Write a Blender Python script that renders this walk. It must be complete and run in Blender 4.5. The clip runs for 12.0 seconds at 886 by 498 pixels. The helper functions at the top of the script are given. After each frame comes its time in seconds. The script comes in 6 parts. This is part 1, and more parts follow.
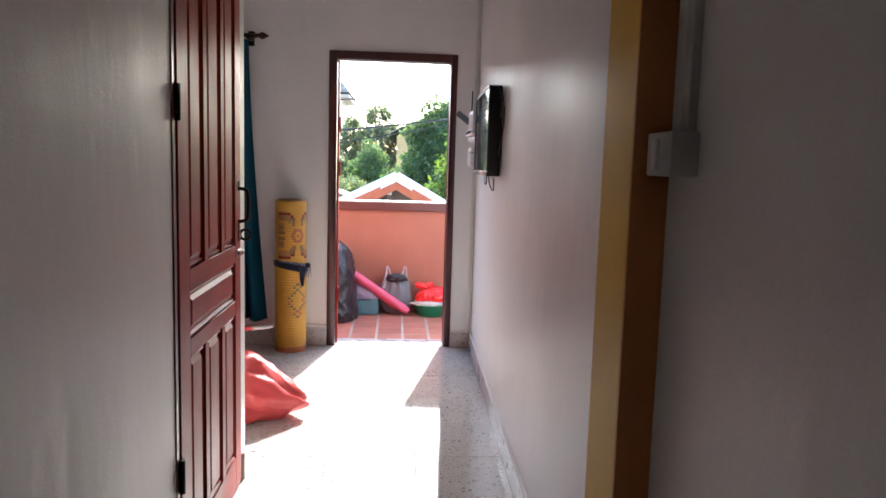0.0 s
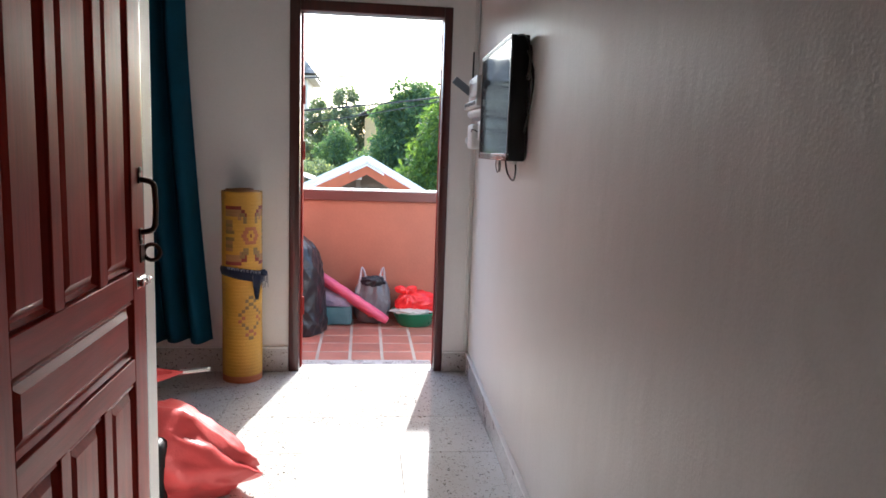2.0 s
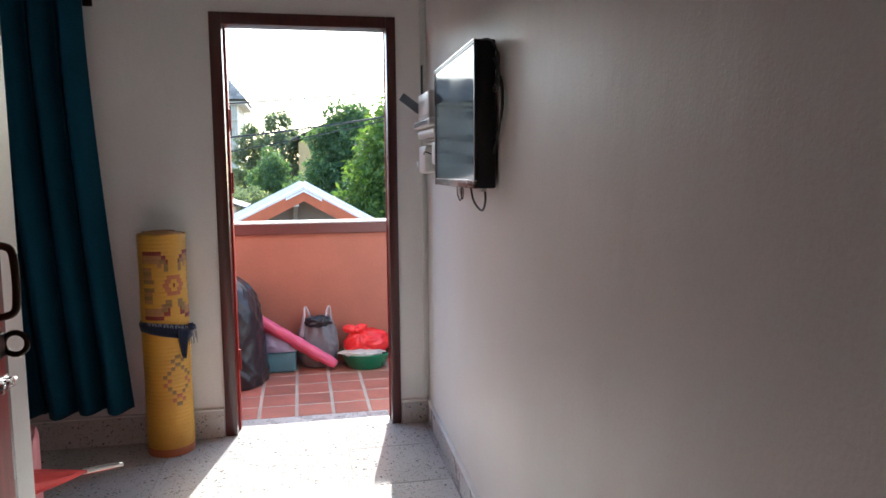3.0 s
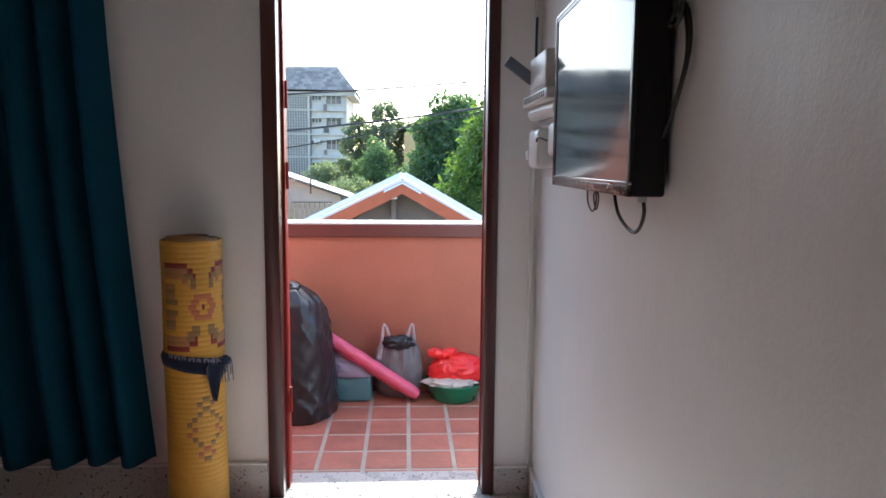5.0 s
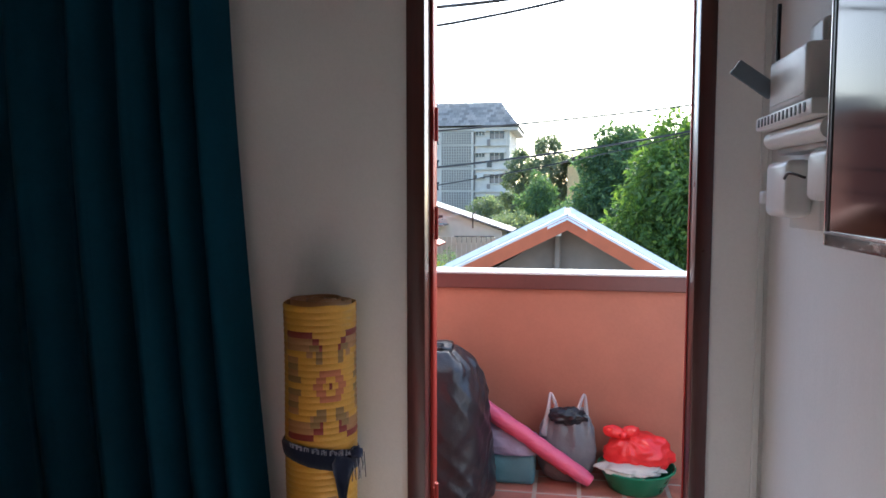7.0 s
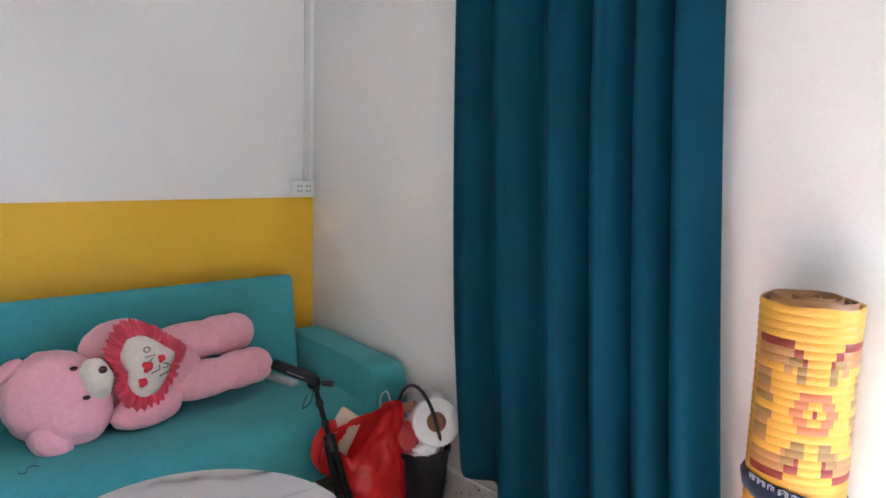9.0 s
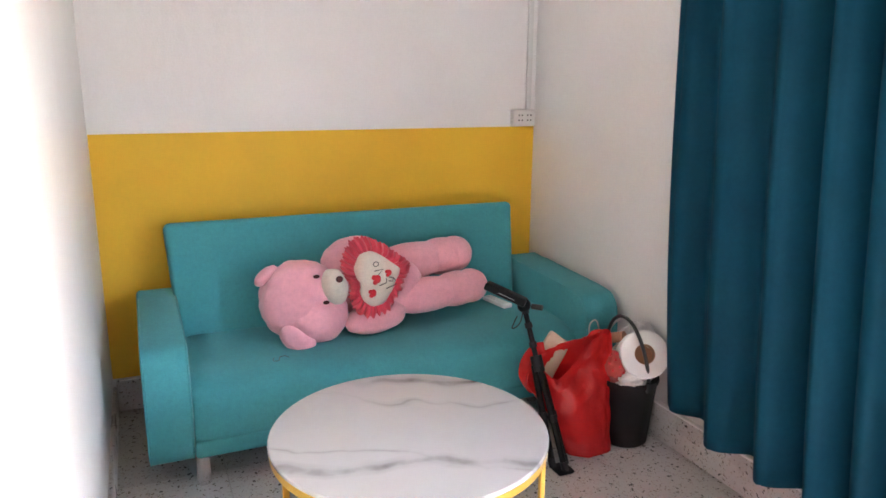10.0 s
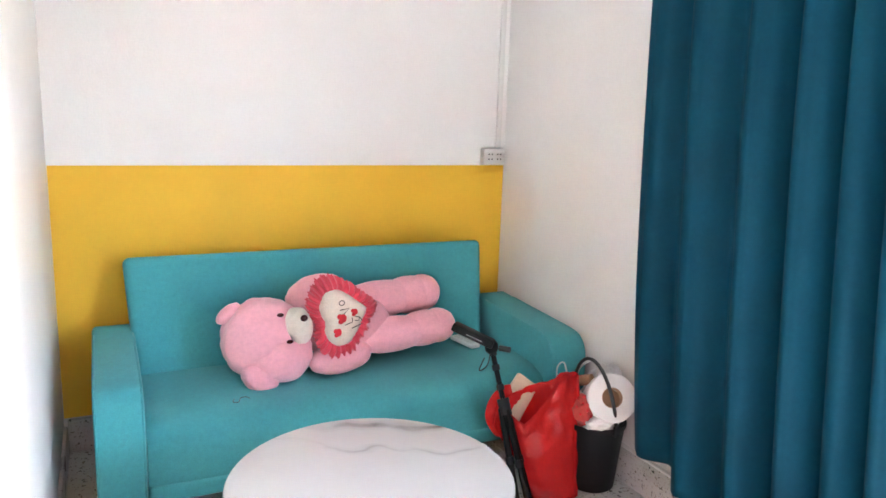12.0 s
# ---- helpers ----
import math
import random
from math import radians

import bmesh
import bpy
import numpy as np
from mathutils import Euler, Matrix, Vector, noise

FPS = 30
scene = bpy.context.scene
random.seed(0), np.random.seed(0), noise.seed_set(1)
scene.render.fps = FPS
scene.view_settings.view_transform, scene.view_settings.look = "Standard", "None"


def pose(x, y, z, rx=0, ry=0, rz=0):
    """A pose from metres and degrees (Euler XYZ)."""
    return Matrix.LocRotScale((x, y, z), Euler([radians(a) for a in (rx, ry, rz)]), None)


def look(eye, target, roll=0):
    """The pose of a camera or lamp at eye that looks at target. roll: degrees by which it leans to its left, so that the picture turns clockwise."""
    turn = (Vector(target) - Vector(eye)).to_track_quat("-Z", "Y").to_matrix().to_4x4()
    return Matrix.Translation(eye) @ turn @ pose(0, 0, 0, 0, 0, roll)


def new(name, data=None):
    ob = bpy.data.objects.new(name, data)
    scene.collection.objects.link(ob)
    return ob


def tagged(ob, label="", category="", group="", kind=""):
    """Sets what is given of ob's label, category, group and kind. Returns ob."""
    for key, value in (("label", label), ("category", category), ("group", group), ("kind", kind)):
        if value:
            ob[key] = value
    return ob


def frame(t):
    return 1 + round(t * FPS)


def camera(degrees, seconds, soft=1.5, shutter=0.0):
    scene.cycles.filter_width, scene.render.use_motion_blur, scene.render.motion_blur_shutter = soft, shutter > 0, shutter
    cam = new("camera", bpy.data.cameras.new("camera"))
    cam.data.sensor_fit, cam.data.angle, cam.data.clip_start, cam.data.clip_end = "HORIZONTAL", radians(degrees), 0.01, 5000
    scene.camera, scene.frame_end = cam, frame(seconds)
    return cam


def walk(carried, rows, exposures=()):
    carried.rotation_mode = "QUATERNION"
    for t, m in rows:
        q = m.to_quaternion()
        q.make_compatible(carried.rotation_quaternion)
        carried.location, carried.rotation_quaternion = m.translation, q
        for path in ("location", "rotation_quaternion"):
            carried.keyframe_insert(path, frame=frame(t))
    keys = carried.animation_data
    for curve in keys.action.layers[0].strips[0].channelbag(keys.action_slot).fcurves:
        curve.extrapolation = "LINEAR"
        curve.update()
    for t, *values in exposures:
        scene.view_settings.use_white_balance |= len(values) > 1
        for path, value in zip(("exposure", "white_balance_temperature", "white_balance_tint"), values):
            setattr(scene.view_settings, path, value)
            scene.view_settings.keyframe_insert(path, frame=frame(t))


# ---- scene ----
cam = camera(63.4, 12.0, soft=1.6)
ROWS = [
    (0.0, 0.007, 0.015, 1.265, 83.33, -1.67, -3.62),
    (0.5, -0.009, 0.280, 1.257, 81.78, -2.94, -6.89),
    (1.0, -0.052, 0.515, 1.254, 81.20, -1.65, -9.81),
    (1.5, -0.066, 0.752, 1.266, 83.35, -1.02, -5.68),
    (2.0, -0.060, 0.989, 1.249, 82.13, -1.95, -6.20),
    (2.5, -0.091, 1.213, 1.262, 83.63, 0.80, -11.04),
    (4.5, 0.044, 2.053, 1.281, 83.83, -0.05, -11.01),
    (5.0, 0.057, 2.285, 1.273, 83.15, -0.51, -2.96),
    (5.5, 0.106, 2.461, 1.282, 82.92, -2.18, 4.75),
    (6.0, 0.094, 2.630, 1.287, 84.86, -0.82, 4.96),
    (6.5, 0.059, 2.758, 1.306, 86.07, -0.55, 6.34),
    (8.5, -0.101, 3.115, 1.295, 82.20, 0.45, 34.59),
    (9.0, -0.084, 3.192, 1.293, 82.45, -1.65, 48.40),
    (9.5, -0.022, 3.222, 1.281, 78.90, -1.10, 62.60),
    (10.0, -0.009, 3.220, 1.281, 76.82, -0.45, 66.78),
    (10.5, -0.045, 3.177, 1.276, 72.76, -1.20, 69.52),
    (11.0, -0.035, 3.197, 1.313, 79.29, -0.72, 69.11),
    (11.5, -0.016, 3.234, 1.317, 78.41, -2.04, 65.73),
    (12.0, -0.038, 3.237, 1.304, 79.36, -1.85, 64.56),]
EXPOSURE = [(0.0, 2.78, 6200, 12), (0.5, 2.6, 6150, 11), (1.0, 2.6, 6100, 9), (2.0, 2.5, 6100, 7), (4.5, 2.1, 6000, 6), (5.0, 2.15, 5900, 6), (5.5, 2.1, 5900, 6), (6.0, 2.02, 5900, 6), (6.5, 1.68, 5900, 6), (8.5, 4.4, 5900, 9), (9.0, 4.88, 5700, 5), (9.5, 5.72, 5650, 5), (10.0, 5.14, 6200, 11), (10.5, 4.84, 6300, 13), (11.0, 4.44, 6400, 15), (11.5, 5.25, 6050, 9), (12.0, 5.65, 5950, 7)]
walk(cam, [(t, pose(x, y, z, rx, ry, rz)) for t, x, y, z, rx, ry, rz in ROWS], EXPOSURE)

# ---- world and sun ----
SUN_ELEVATION, SUN_SLOPE = 36.0, 0.21
sky_world = bpy.data.worlds.new("daylight")
scene.world = sky_world
sky_world.use_nodes = True
wn = sky_world.node_tree
sky = wn.nodes.new("ShaderNodeTexSky")
sky.sky_type = "NISHITA"
sky.sun_disc = False
sky.sun_elevation = radians(SUN_ELEVATION)
sky.sun_rotation = math.atan2(SUN_SLOPE, 1.0)
sky.air_density, sky.dust_density, sky.ozone_density = 1.0, 2.0, 1.0
wn.links.new(sky.outputs["Color"], wn.nodes["Background"].inputs["Color"])
wn.nodes["Background"].inputs["Strength"].default_value = 0.15
sun_data = bpy.data.lights.new("sun", "SUN")
sun_data.energy, sun_data.angle, sun_data.color = 1.9, radians(0.5), (1.0, 0.96, 0.90)
sun = new("sun", sun_data)
run = Vector((SUN_SLOPE, 1.0, 0.0)).normalized() * math.cos(radians(SUN_ELEVATION))
sun.matrix_world = look((4, 20, 14), Vector((4, 20, 14)) - run - Vector((0, 0, math.sin(radians(SUN_ELEVATION)))))


# ---- materials ----
def nodes_of(name):
    m = bpy.data.materials.new(name)
    m.use_nodes = True
    return m, m.node_tree, m.node_tree.nodes["Principled BSDF"]


def ramp(nt, fac, stops):
    r = nt.nodes.new("ShaderNodeValToRGB")
    while len(r.color_ramp.elements) < len(stops):
        r.color_ramp.elements.new(0.5)
    for e, (p, c) in zip(r.color_ramp.elements, stops):
        e.position, e.color = p, (*c, 1) if len(c) == 3 else c
    nt.links.new(fac, r.inputs["Fac"])
    return r.outputs["Color"]


def spot(nt, scale, detail=4.0, stretch=(1, 1, 1), rough=0.55, where="Position"):
    """Noise at world size, in metres."""
    if where == "Position":
        src = nt.nodes.new("ShaderNodeNewGeometry").outputs["Position"]
    else:
        src = nt.nodes.new("ShaderNodeTexCoord").outputs["Object"]
    mp = nt.nodes.new("ShaderNodeMapping")
    mp.inputs["Scale"].default_value = stretch
    nt.links.new(src, mp.inputs["Vector"])
    n = nt.nodes.new("ShaderNodeTexNoise")
    n.inputs["Scale"].default_value, n.inputs["Detail"].default_value, n.inputs["Roughness"].default_value = scale, detail, rough
    nt.links.new(mp.outputs["Vector"], n.inputs["Vector"])
    return n.outputs["Fac"], mp.outputs["Vector"]


def mixed(nt, fac, a, b, mode="MIX"):
    m = nt.nodes.new("ShaderNodeMix")
    m.data_type, m.blend_type = "RGBA", mode
    for sock, v in ((m.inputs[0], fac), (m.inputs[6], a), (m.inputs[7], b)):
        if isinstance(v, (int, float)):
            sock.default_value = v
        elif isinstance(v, tuple):
            sock.default_value = (*v, 1)
        else:
            nt.links.new(v, sock)
    return m.outputs[2]


def bumped(nt, bsdf, height, strength, distance=0.01):
    b = nt.nodes.new("ShaderNodeBump")
    b.inputs["Strength"].default_value, b.inputs["Distance"].default_value = strength, distance
    nt.links.new(height, b.inputs["Height"])
    nt.links.new(b.outputs["Normal"], bsdf.inputs["Normal"])


def shade(c, k):
    return tuple(min(1.0, v * k) for v in c)


def plain(name, color, rough=0.5, metal=0.0, vary=0.12, fine=60.0, coarse=4.0, bump=0.1, depth=0.004, stretch=(1, 1, 1), sheen=0.0, coat=0.0, pieces=0.0, alpha=1.0, where="Position"):
    """A surface of one colour with large blotches, fine grain and relief."""
    m, nt, b = nodes_of(name)
    f1, _ = spot(nt, coarse, 5, stretch, where=where)
    f2, _ = spot(nt, fine, 3, stretch, where=where)
    big = ramp(nt, f1, [(0.3, shade(color, 1 - vary)), (0.7, shade(color, 1 + vary))])
    small = ramp(nt, f2, [(0.3, (1 - vary * 0.7,) * 3), (0.7, (1.0,) * 3)])
    col = mixed(nt, 1.0, big, small, "MULTIPLY")
    if pieces:
        rnd = nt.nodes.new("ShaderNodeObjectInfo").outputs["Random"]
        col = mixed(nt, 1.0, col, ramp(nt, rnd, [(0.0, (1 - pieces,) * 3), (1.0, (1.0,) * 3)]), "MULTIPLY")
    nt.links.new(col, b.inputs["Base Color"])
    r = ramp(nt, f1, [(0.2, (max(0.02, rough - 0.06),) * 3), (0.8, (min(1.0, rough + 0.06),) * 3)])
    nt.links.new(r, b.inputs["Roughness"])
    b.inputs["Metallic"].default_value = metal
    b.inputs["Sheen Weight"].default_value = sheen
    b.inputs["Coat Weight"].default_value = coat
    b.inputs["Coat Roughness"].default_value = 0.12
    b.inputs["Alpha"].default_value = alpha
    if bump:
        bumped(nt, b, f2, bump, depth)
    return m


def plaster(name, color):
    """Painted plaster with trowel waves and faint stains."""
    m, nt, b = nodes_of(name)
    wave, _ = spot(nt, 2.6, 4, (1, 1, 0.45))
    grain, _ = spot(nt, 140, 4)
    stain, _ = spot(nt, 1.3, 6)
    col = mixed(nt, 1.0, ramp(nt, stain, [(0.3, shade(color, 0.93)), (0.65, color)]), ramp(nt, grain, [(0.3, (0.965,) * 3), (0.6, (1.0,) * 3)]), "MULTIPLY")
    scuff, _ = spot(nt, 9.0, 8, (1, 1, 0.5), 0.7)
    col = mixed(nt, ramp(nt, scuff, [(0.68, (0, 0, 0)), (0.78, (0.2, 0.2, 0.2))]), col, shade(color, 0.72))
    nt.links.new(col, b.inputs["Base Color"])
    nt.links.new(ramp(nt, wave, [(0.3, (0.34,) * 3), (0.7, (0.5,) * 3)]), b.inputs["Roughness"])
    h = nt.nodes.new("ShaderNodeMath")
    h.operation = "MULTIPLY_ADD"
    nt.links.new(grain, h.inputs[0])
    h.inputs[1].default_value = 0.05
    nt.links.new(wave, h.inputs[2])
    bumped(nt, b, h.outputs[0], 0.55, 0.024)
    return m


def terrazzo(name, color, rough):
    """Polished terrazzo with scattered dark and ochre chips."""
    m, nt, b = nodes_of(name)
    cloud, vec = spot(nt, 3.0, 5)
    col = ramp(nt, cloud, [(0.3, shade(color, 0.88)), (0.7, color)])
    wob = nt.nodes.new("ShaderNodeTexNoise")
    wob.inputs["Scale"].default_value, wob.inputs["Detail"].default_value = 55.0, 2.0
    nt.links.new(vec, wob.inputs["Vector"])
    vec = mixed(nt, 0.035, vec, wob.outputs["Color"])
    for scale, cut, dark in ((42.0, 0.20, (0.10, 0.095, 0.09)), (75.0, 0.24, (0.22, 0.19, 0.15)), (26.0, 0.13, (0.16, 0.14, 0.13)), (120.0, 0.30, (0.42, 0.38, 0.32))):
        v = nt.nodes.new("ShaderNodeTexVoronoi")
        v.inputs["Scale"].default_value = scale
        nt.links.new(vec, v.inputs["Vector"])
        near = nt.nodes.new("ShaderNodeMath")
        near.operation = "LESS_THAN"
        near.inputs[1].default_value = cut
        nt.links.new(v.outputs["Distance"], near.inputs[0])
        sep = nt.nodes.new("ShaderNodeSeparateColor")
        nt.links.new(v.outputs["Color"], sep.inputs[0])
        some = nt.nodes.new("ShaderNodeMath")
        some.operation = "GREATER_THAN"
        some.inputs[1].default_value = 0.45
        nt.links.new(sep.outputs[0], some.inputs[0])
        both = nt.nodes.new("ShaderNodeMath")
        both.operation = "MULTIPLY"
        nt.links.new(near.outputs[0], both.inputs[0])
        nt.links.new(some.outputs[0], both.inputs[1])
        col = mixed(nt, both.outputs[0], col, dark)
    rnd = nt.nodes.new("ShaderNodeObjectInfo").outputs["Random"]
    col = mixed(nt, 1.0, col, ramp(nt, rnd, [(0.0, (0.90,) * 3), (1.0, (1.0,) * 3)]), "MULTIPLY")
    nt.links.new(col, b.inputs["Base Color"])
    smear, _ = spot(nt, 7.0, 6)
    nt.links.new(ramp(nt, smear, [(0.3, (rough * 0.7,) * 3), (0.7, (rough * 1.4,) * 3)]), b.inputs["Roughness"])
    bumped(nt, b, smear, 0.03, 0.004)
    return m


def wood(name, color, rough=0.28, coat=0.5, axis=2):
    m, nt, b = nodes_of(name)
    stretch = [14.0, 14.0, 14.0]
    stretch[axis] = 0.9
    grain, _ = spot(nt, 3.0, 8, tuple(stretch), 0.7)
    blot, _ = spot(nt, 2.2, 4)
    col = mixed(nt, 1.0, ramp(nt, grain, [(0.25, shade(color, 0.55)), (0.6, color), (0.8, shade(color, 1.25))]), ramp(nt, blot, [(0.3, (0.75,) * 3), (0.7, (1.0,) * 3)]), "MULTIPLY")
    nt.links.new(col, b.inputs["Base Color"])
    nt.links.new(ramp(nt, blot, [(0.3, (rough * 0.75,) * 3), (0.7, (rough * 1.35,) * 3)]), b.inputs["Roughness"])
    b.inputs["Coat Weight"].default_value, b.inputs["Coat Roughness"].default_value = coat, 0.2
    bumped(nt, b, grain, 0.12, 0.003)
    return m


def cloth(name, color, weave=500.0, rough=0.85, vary=0.12, sheen=0.25):
    m, nt, b = nodes_of(name)
    f1, _ = spot(nt, 5.0, 5)
    f2, _ = spot(nt, weave, 2)
    fuzz, _ = spot(nt, 70.0, 4)
    col = mixed(nt, 1.0, ramp(nt, f1, [(0.3, shade(color, 1 - vary)), (0.7, shade(color, 1 + vary))]), ramp(nt, f2, [(0.3, (0.8,) * 3), (0.7, (1.0,) * 3)]), "MULTIPLY")
    col = mixed(nt, 1.0, col, ramp(nt, fuzz, [(0.3, (0.9,) * 3), (0.7, (1.0,) * 3)]), "MULTIPLY")
    nt.links.new(col, b.inputs["Base Color"])
    b.inputs["Roughness"].default_value, b.inputs["Sheen Weight"].default_value = rough, sheen
    bumped(nt, b, f2, 0.25, 0.002)
    return m


def plastic_film(name, color, rough=0.22, alpha=1.0, crease=28.0, relief=0.6):
    """Thin crumpled plastic."""
    m, nt, b = nodes_of(name)
    f1, _ = spot(nt, crease, 5, rough=0.65)
    f2, _ = spot(nt, 6.0, 4)
    nt.links.new(ramp(nt, f2, [(0.3, shade(color, 0.82)), (0.7, color)]), b.inputs["Base Color"])
    b.inputs["Roughness"].default_value, b.inputs["Alpha"].default_value = rough, alpha
    bumped(nt, b, f1, relief, 0.014)
    return m


def marble(name):
    """White stone with a few long thin grey veins."""
    m, nt, b = nodes_of(name)
    warp, vec = spot(nt, 2.0, 5)
    mp = nt.nodes.new("ShaderNodeMapping")
    mp.inputs["Rotation"].default_value = (0, 0, radians(24))
    nt.links.new(vec, mp.inputs["Vector"])
    vein = None
    for scale, distort, lo in ((0.62, 3.0, 0.9925), (0.95, 4.6, 0.996)):
        w = nt.nodes.new("ShaderNodeTexWave")
        w.wave_type, w.bands_direction = "BANDS", "X"
        w.inputs["Scale"].default_value, w.inputs["Distortion"].default_value = scale, distort
        w.inputs["Detail"].default_value, w.inputs["Detail Scale"].default_value, w.inputs["Detail Roughness"].default_value = 4.0, 1.6, 0.6
        nt.links.new(mp.outputs["Vector"], w.inputs["Vector"])
        line_ = ramp(nt, w.outputs["Fac"], [(lo - 0.03, (0, 0, 0)), (lo, (0.35, 0.35, 0.35)), (1.0, (1, 1, 1))])
        vein = line_ if vein is None else mixed(nt, 0.5, vein, line_, "SCREEN")
    gate, _ = spot(nt, 4.5, 4)
    vein = mixed(nt, 1.0, vein, ramp(nt, gate, [(0.40, (0.12, 0.12, 0.12)), (0.62, (1, 1, 1))]), "MULTIPLY")
    base = ramp(nt, warp, [(0.3, (0.54, 0.525, 0.51)), (0.7, (0.61, 0.595, 0.58))])
    nt.links.new(mixed(nt, vein, base, (0.15, 0.135, 0.125)), b.inputs["Base Color"])
    b.inputs["Roughness"].default_value = 0.22
    return m


def foliage(name, color):
    m, nt, b = nodes_of(name)
    rnd = nt.nodes.new("ShaderNodeNewGeometry").outputs["Random Per Island"]
    blot, _ = spot(nt, 0.8, 3)
    col = mixed(nt, 1.0, ramp(nt, rnd, [(0.0, shade(color, 0.7)), (0.6, color), (1.0, (color[0] * 1.9, color[1] * 1.5, color[2]))]), ramp(nt, blot, [(0.3, (0.75,) * 3), (0.7, (1.0,) * 3)]), "MULTIPLY")
    nt.links.new(col, b.inputs["Base Color"])
    b.inputs["Roughness"].default_value = 0.5
    tr = nt.nodes.new("ShaderNodeBsdfTranslucent")
    nt.links.new(mixed(nt, 1.0, col, (1.0, 1.0, 0.45), "MULTIPLY"), tr.inputs["Color"])
    mx = nt.nodes.new("ShaderNodeMixShader")
    mx.inputs[0].default_value = 0.55
    nt.links.new(b.outputs[0], mx.inputs[1])
    nt.links.new(tr.outputs[0], mx.inputs[2])
    nt.links.new(mx.outputs[0], nt.nodes["Material Output"].inputs["Surface"])
    return m


WALL = plaster("wall_paint", (0.84, 0.83, 0.81))
CEIL = plaster("ceiling_paint", (0.86, 0.86, 0.85))
YELLOW_WALL = plain("yellow_paint", (0.84, 0.51, 0.04), 0.5, vary=0.035, bump=0.15, depth=0.003)
YELLOW_WALL.node_tree.nodes["Principled BSDF"].inputs["Specular IOR Level"].default_value = 0.2
TERRAZZO = terrazzo("terrazzo", (0.62, 0.61, 0.59), 0.06)
SKIRT = terrazzo("skirting_terrazzo", (0.60, 0.59, 0.57), 0.3)
GROUT = plain("grout", (0.38, 0.37, 0.35), 0.8)
REDWOOD = wood("red_varnished_wood", (0.42, 0.034, 0.022), 0.40, 0.05)
REDWOOD_H = wood("red_varnished_rail", (0.42, 0.034, 0.022), 0.40, 0.05, axis=1)
for m_ in (REDWOOD, REDWOOD_H):
    m_.node_tree.nodes["Principled BSDF"].inputs["Specular IOR Level"].default_value = 0.18
    m_.node_tree.nodes["Principled BSDF"].inputs["Coat Weight"].default_value = 0.03
DARKWOOD = wood("dark_frame_wood", (0.085, 0.018, 0.014), 0.32, 0.4)
BRONZE = plain("dark_bronze", (0.045, 0.03, 0.022), 0.35, 0.9, vary=0.3)
CHROME = plain("chrome", (0.7, 0.7, 0.7), 0.16, 1.0, vary=0.06, bump=0.0)
BALCONY_TILE = plain("clay_tile", (0.50, 0.185, 0.125), 0.42, vary=0.16, fine=45, coarse=9, bump=0.15, pieces=0.22)
BALCONY_GROUT = plain("pale_grout", (0.50, 0.42, 0.33), 0.85, vary=0.15)
ORANGE = plain("orange_wall_paint", (0.38, 0.13, 0.078), 0.7, vary=0.08, bump=0.25)
CAP = plain("brown_cap_paint", (0.12, 0.035, 0.028), 0.45, vary=0.15)
CAP_TOP = plain("pale_cap_top", (0.62, 0.60, 0.57), 0.6)
CURTAIN = cloth("teal_curtain_cloth", (0.006, 0.108, 0.184), 900, 0.7, 0.1, 0.0)
CURTAIN.node_tree.nodes["Principled BSDF"].inputs["Specular IOR Level"].default_value = 0.25
SOFA = cloth("turquoise_upholstery", (0.075, 0.375, 0.40), 420, 0.9, 0.06, 0.10)
GOLD = plain("gold_paint_metal", (0.80, 0.50, 0.08), 0.32, 0.45, vary=0.08, bump=0.0)
MARBLE = marble("marble_top")
MARBLE_EDGE = plain("white_table_edge", (0.78, 0.77, 0.75), 0.25, vary=0.04)
PLUSH = cloth("pink_plush", (0.96, 0.46, 0.53), 700, 0.95, 0.03, 0.35)
CREAM = cloth("cream_plush", (0.78, 0.72, 0.60), 350, 0.9, 0.05, 0.4)
REDLACE = cloth("red_frill", (0.72, 0.05, 0.09), 300, 0.9, 0.2, 0.4)
NOSE = plain("dark_red_plastic", (0.07, 0.012, 0.012), 0.25, vary=0.1)
REDHEART = cloth("red_heart_cloth", (0.70, 0.015, 0.03), 300)
DARK = plain("black_plastic", (0.018, 0.018, 0.02), 0.35, vary=0.2)
BLACK = plain("deep_black_plastic", (0.006, 0.006, 0.007), 0.5, vary=0.2)
BLACK.node_tree.nodes["Principled BSDF"].inputs["Specular IOR Level"].default_value = 0.15
DARK_SOFT = plain("black_matt_plastic", (0.015, 0.015, 0.017), 0.5, vary=0.2)
DARK_SOFT.node_tree.nodes["Principled BSDF"].inputs["Specular IOR Level"].default_value = 0.25
BLACKBAG = plastic_film("black_bin_liner", (0.024, 0.025, 0.028), 0.33, crease=9, relief=0.45)
REDBAG = plastic_film("red_plastic_sheet", (0.85, 0.03, 0.03), 0.26, crease=9, relief=0.4)
CORALBAG = plastic_film("coral_plastic_sheet", (0.80, 0.10, 0.10), 0.34, crease=9, relief=0.45)
PINKFOAM = plastic_film("pink_wrapped_foam", (0.82, 0.13, 0.23), 0.35, crease=20)
GREYBAG = plastic_film("grey_shopping_bag", (0.17, 0.17, 0.175), 0.3, crease=22)
CLEAR = plastic_film("milky_handle_film", (0.62, 0.60, 0.60), 0.3, crease=30)
HANDLE_FILM = plastic_film("clear_handle_film", (0.72, 0.68, 0.68), 0.25, alpha=0.5, crease=30)
LILAC = plastic_film("lilac_wrapped_cloth", (0.34, 0.30, 0.42), 0.35, crease=18)
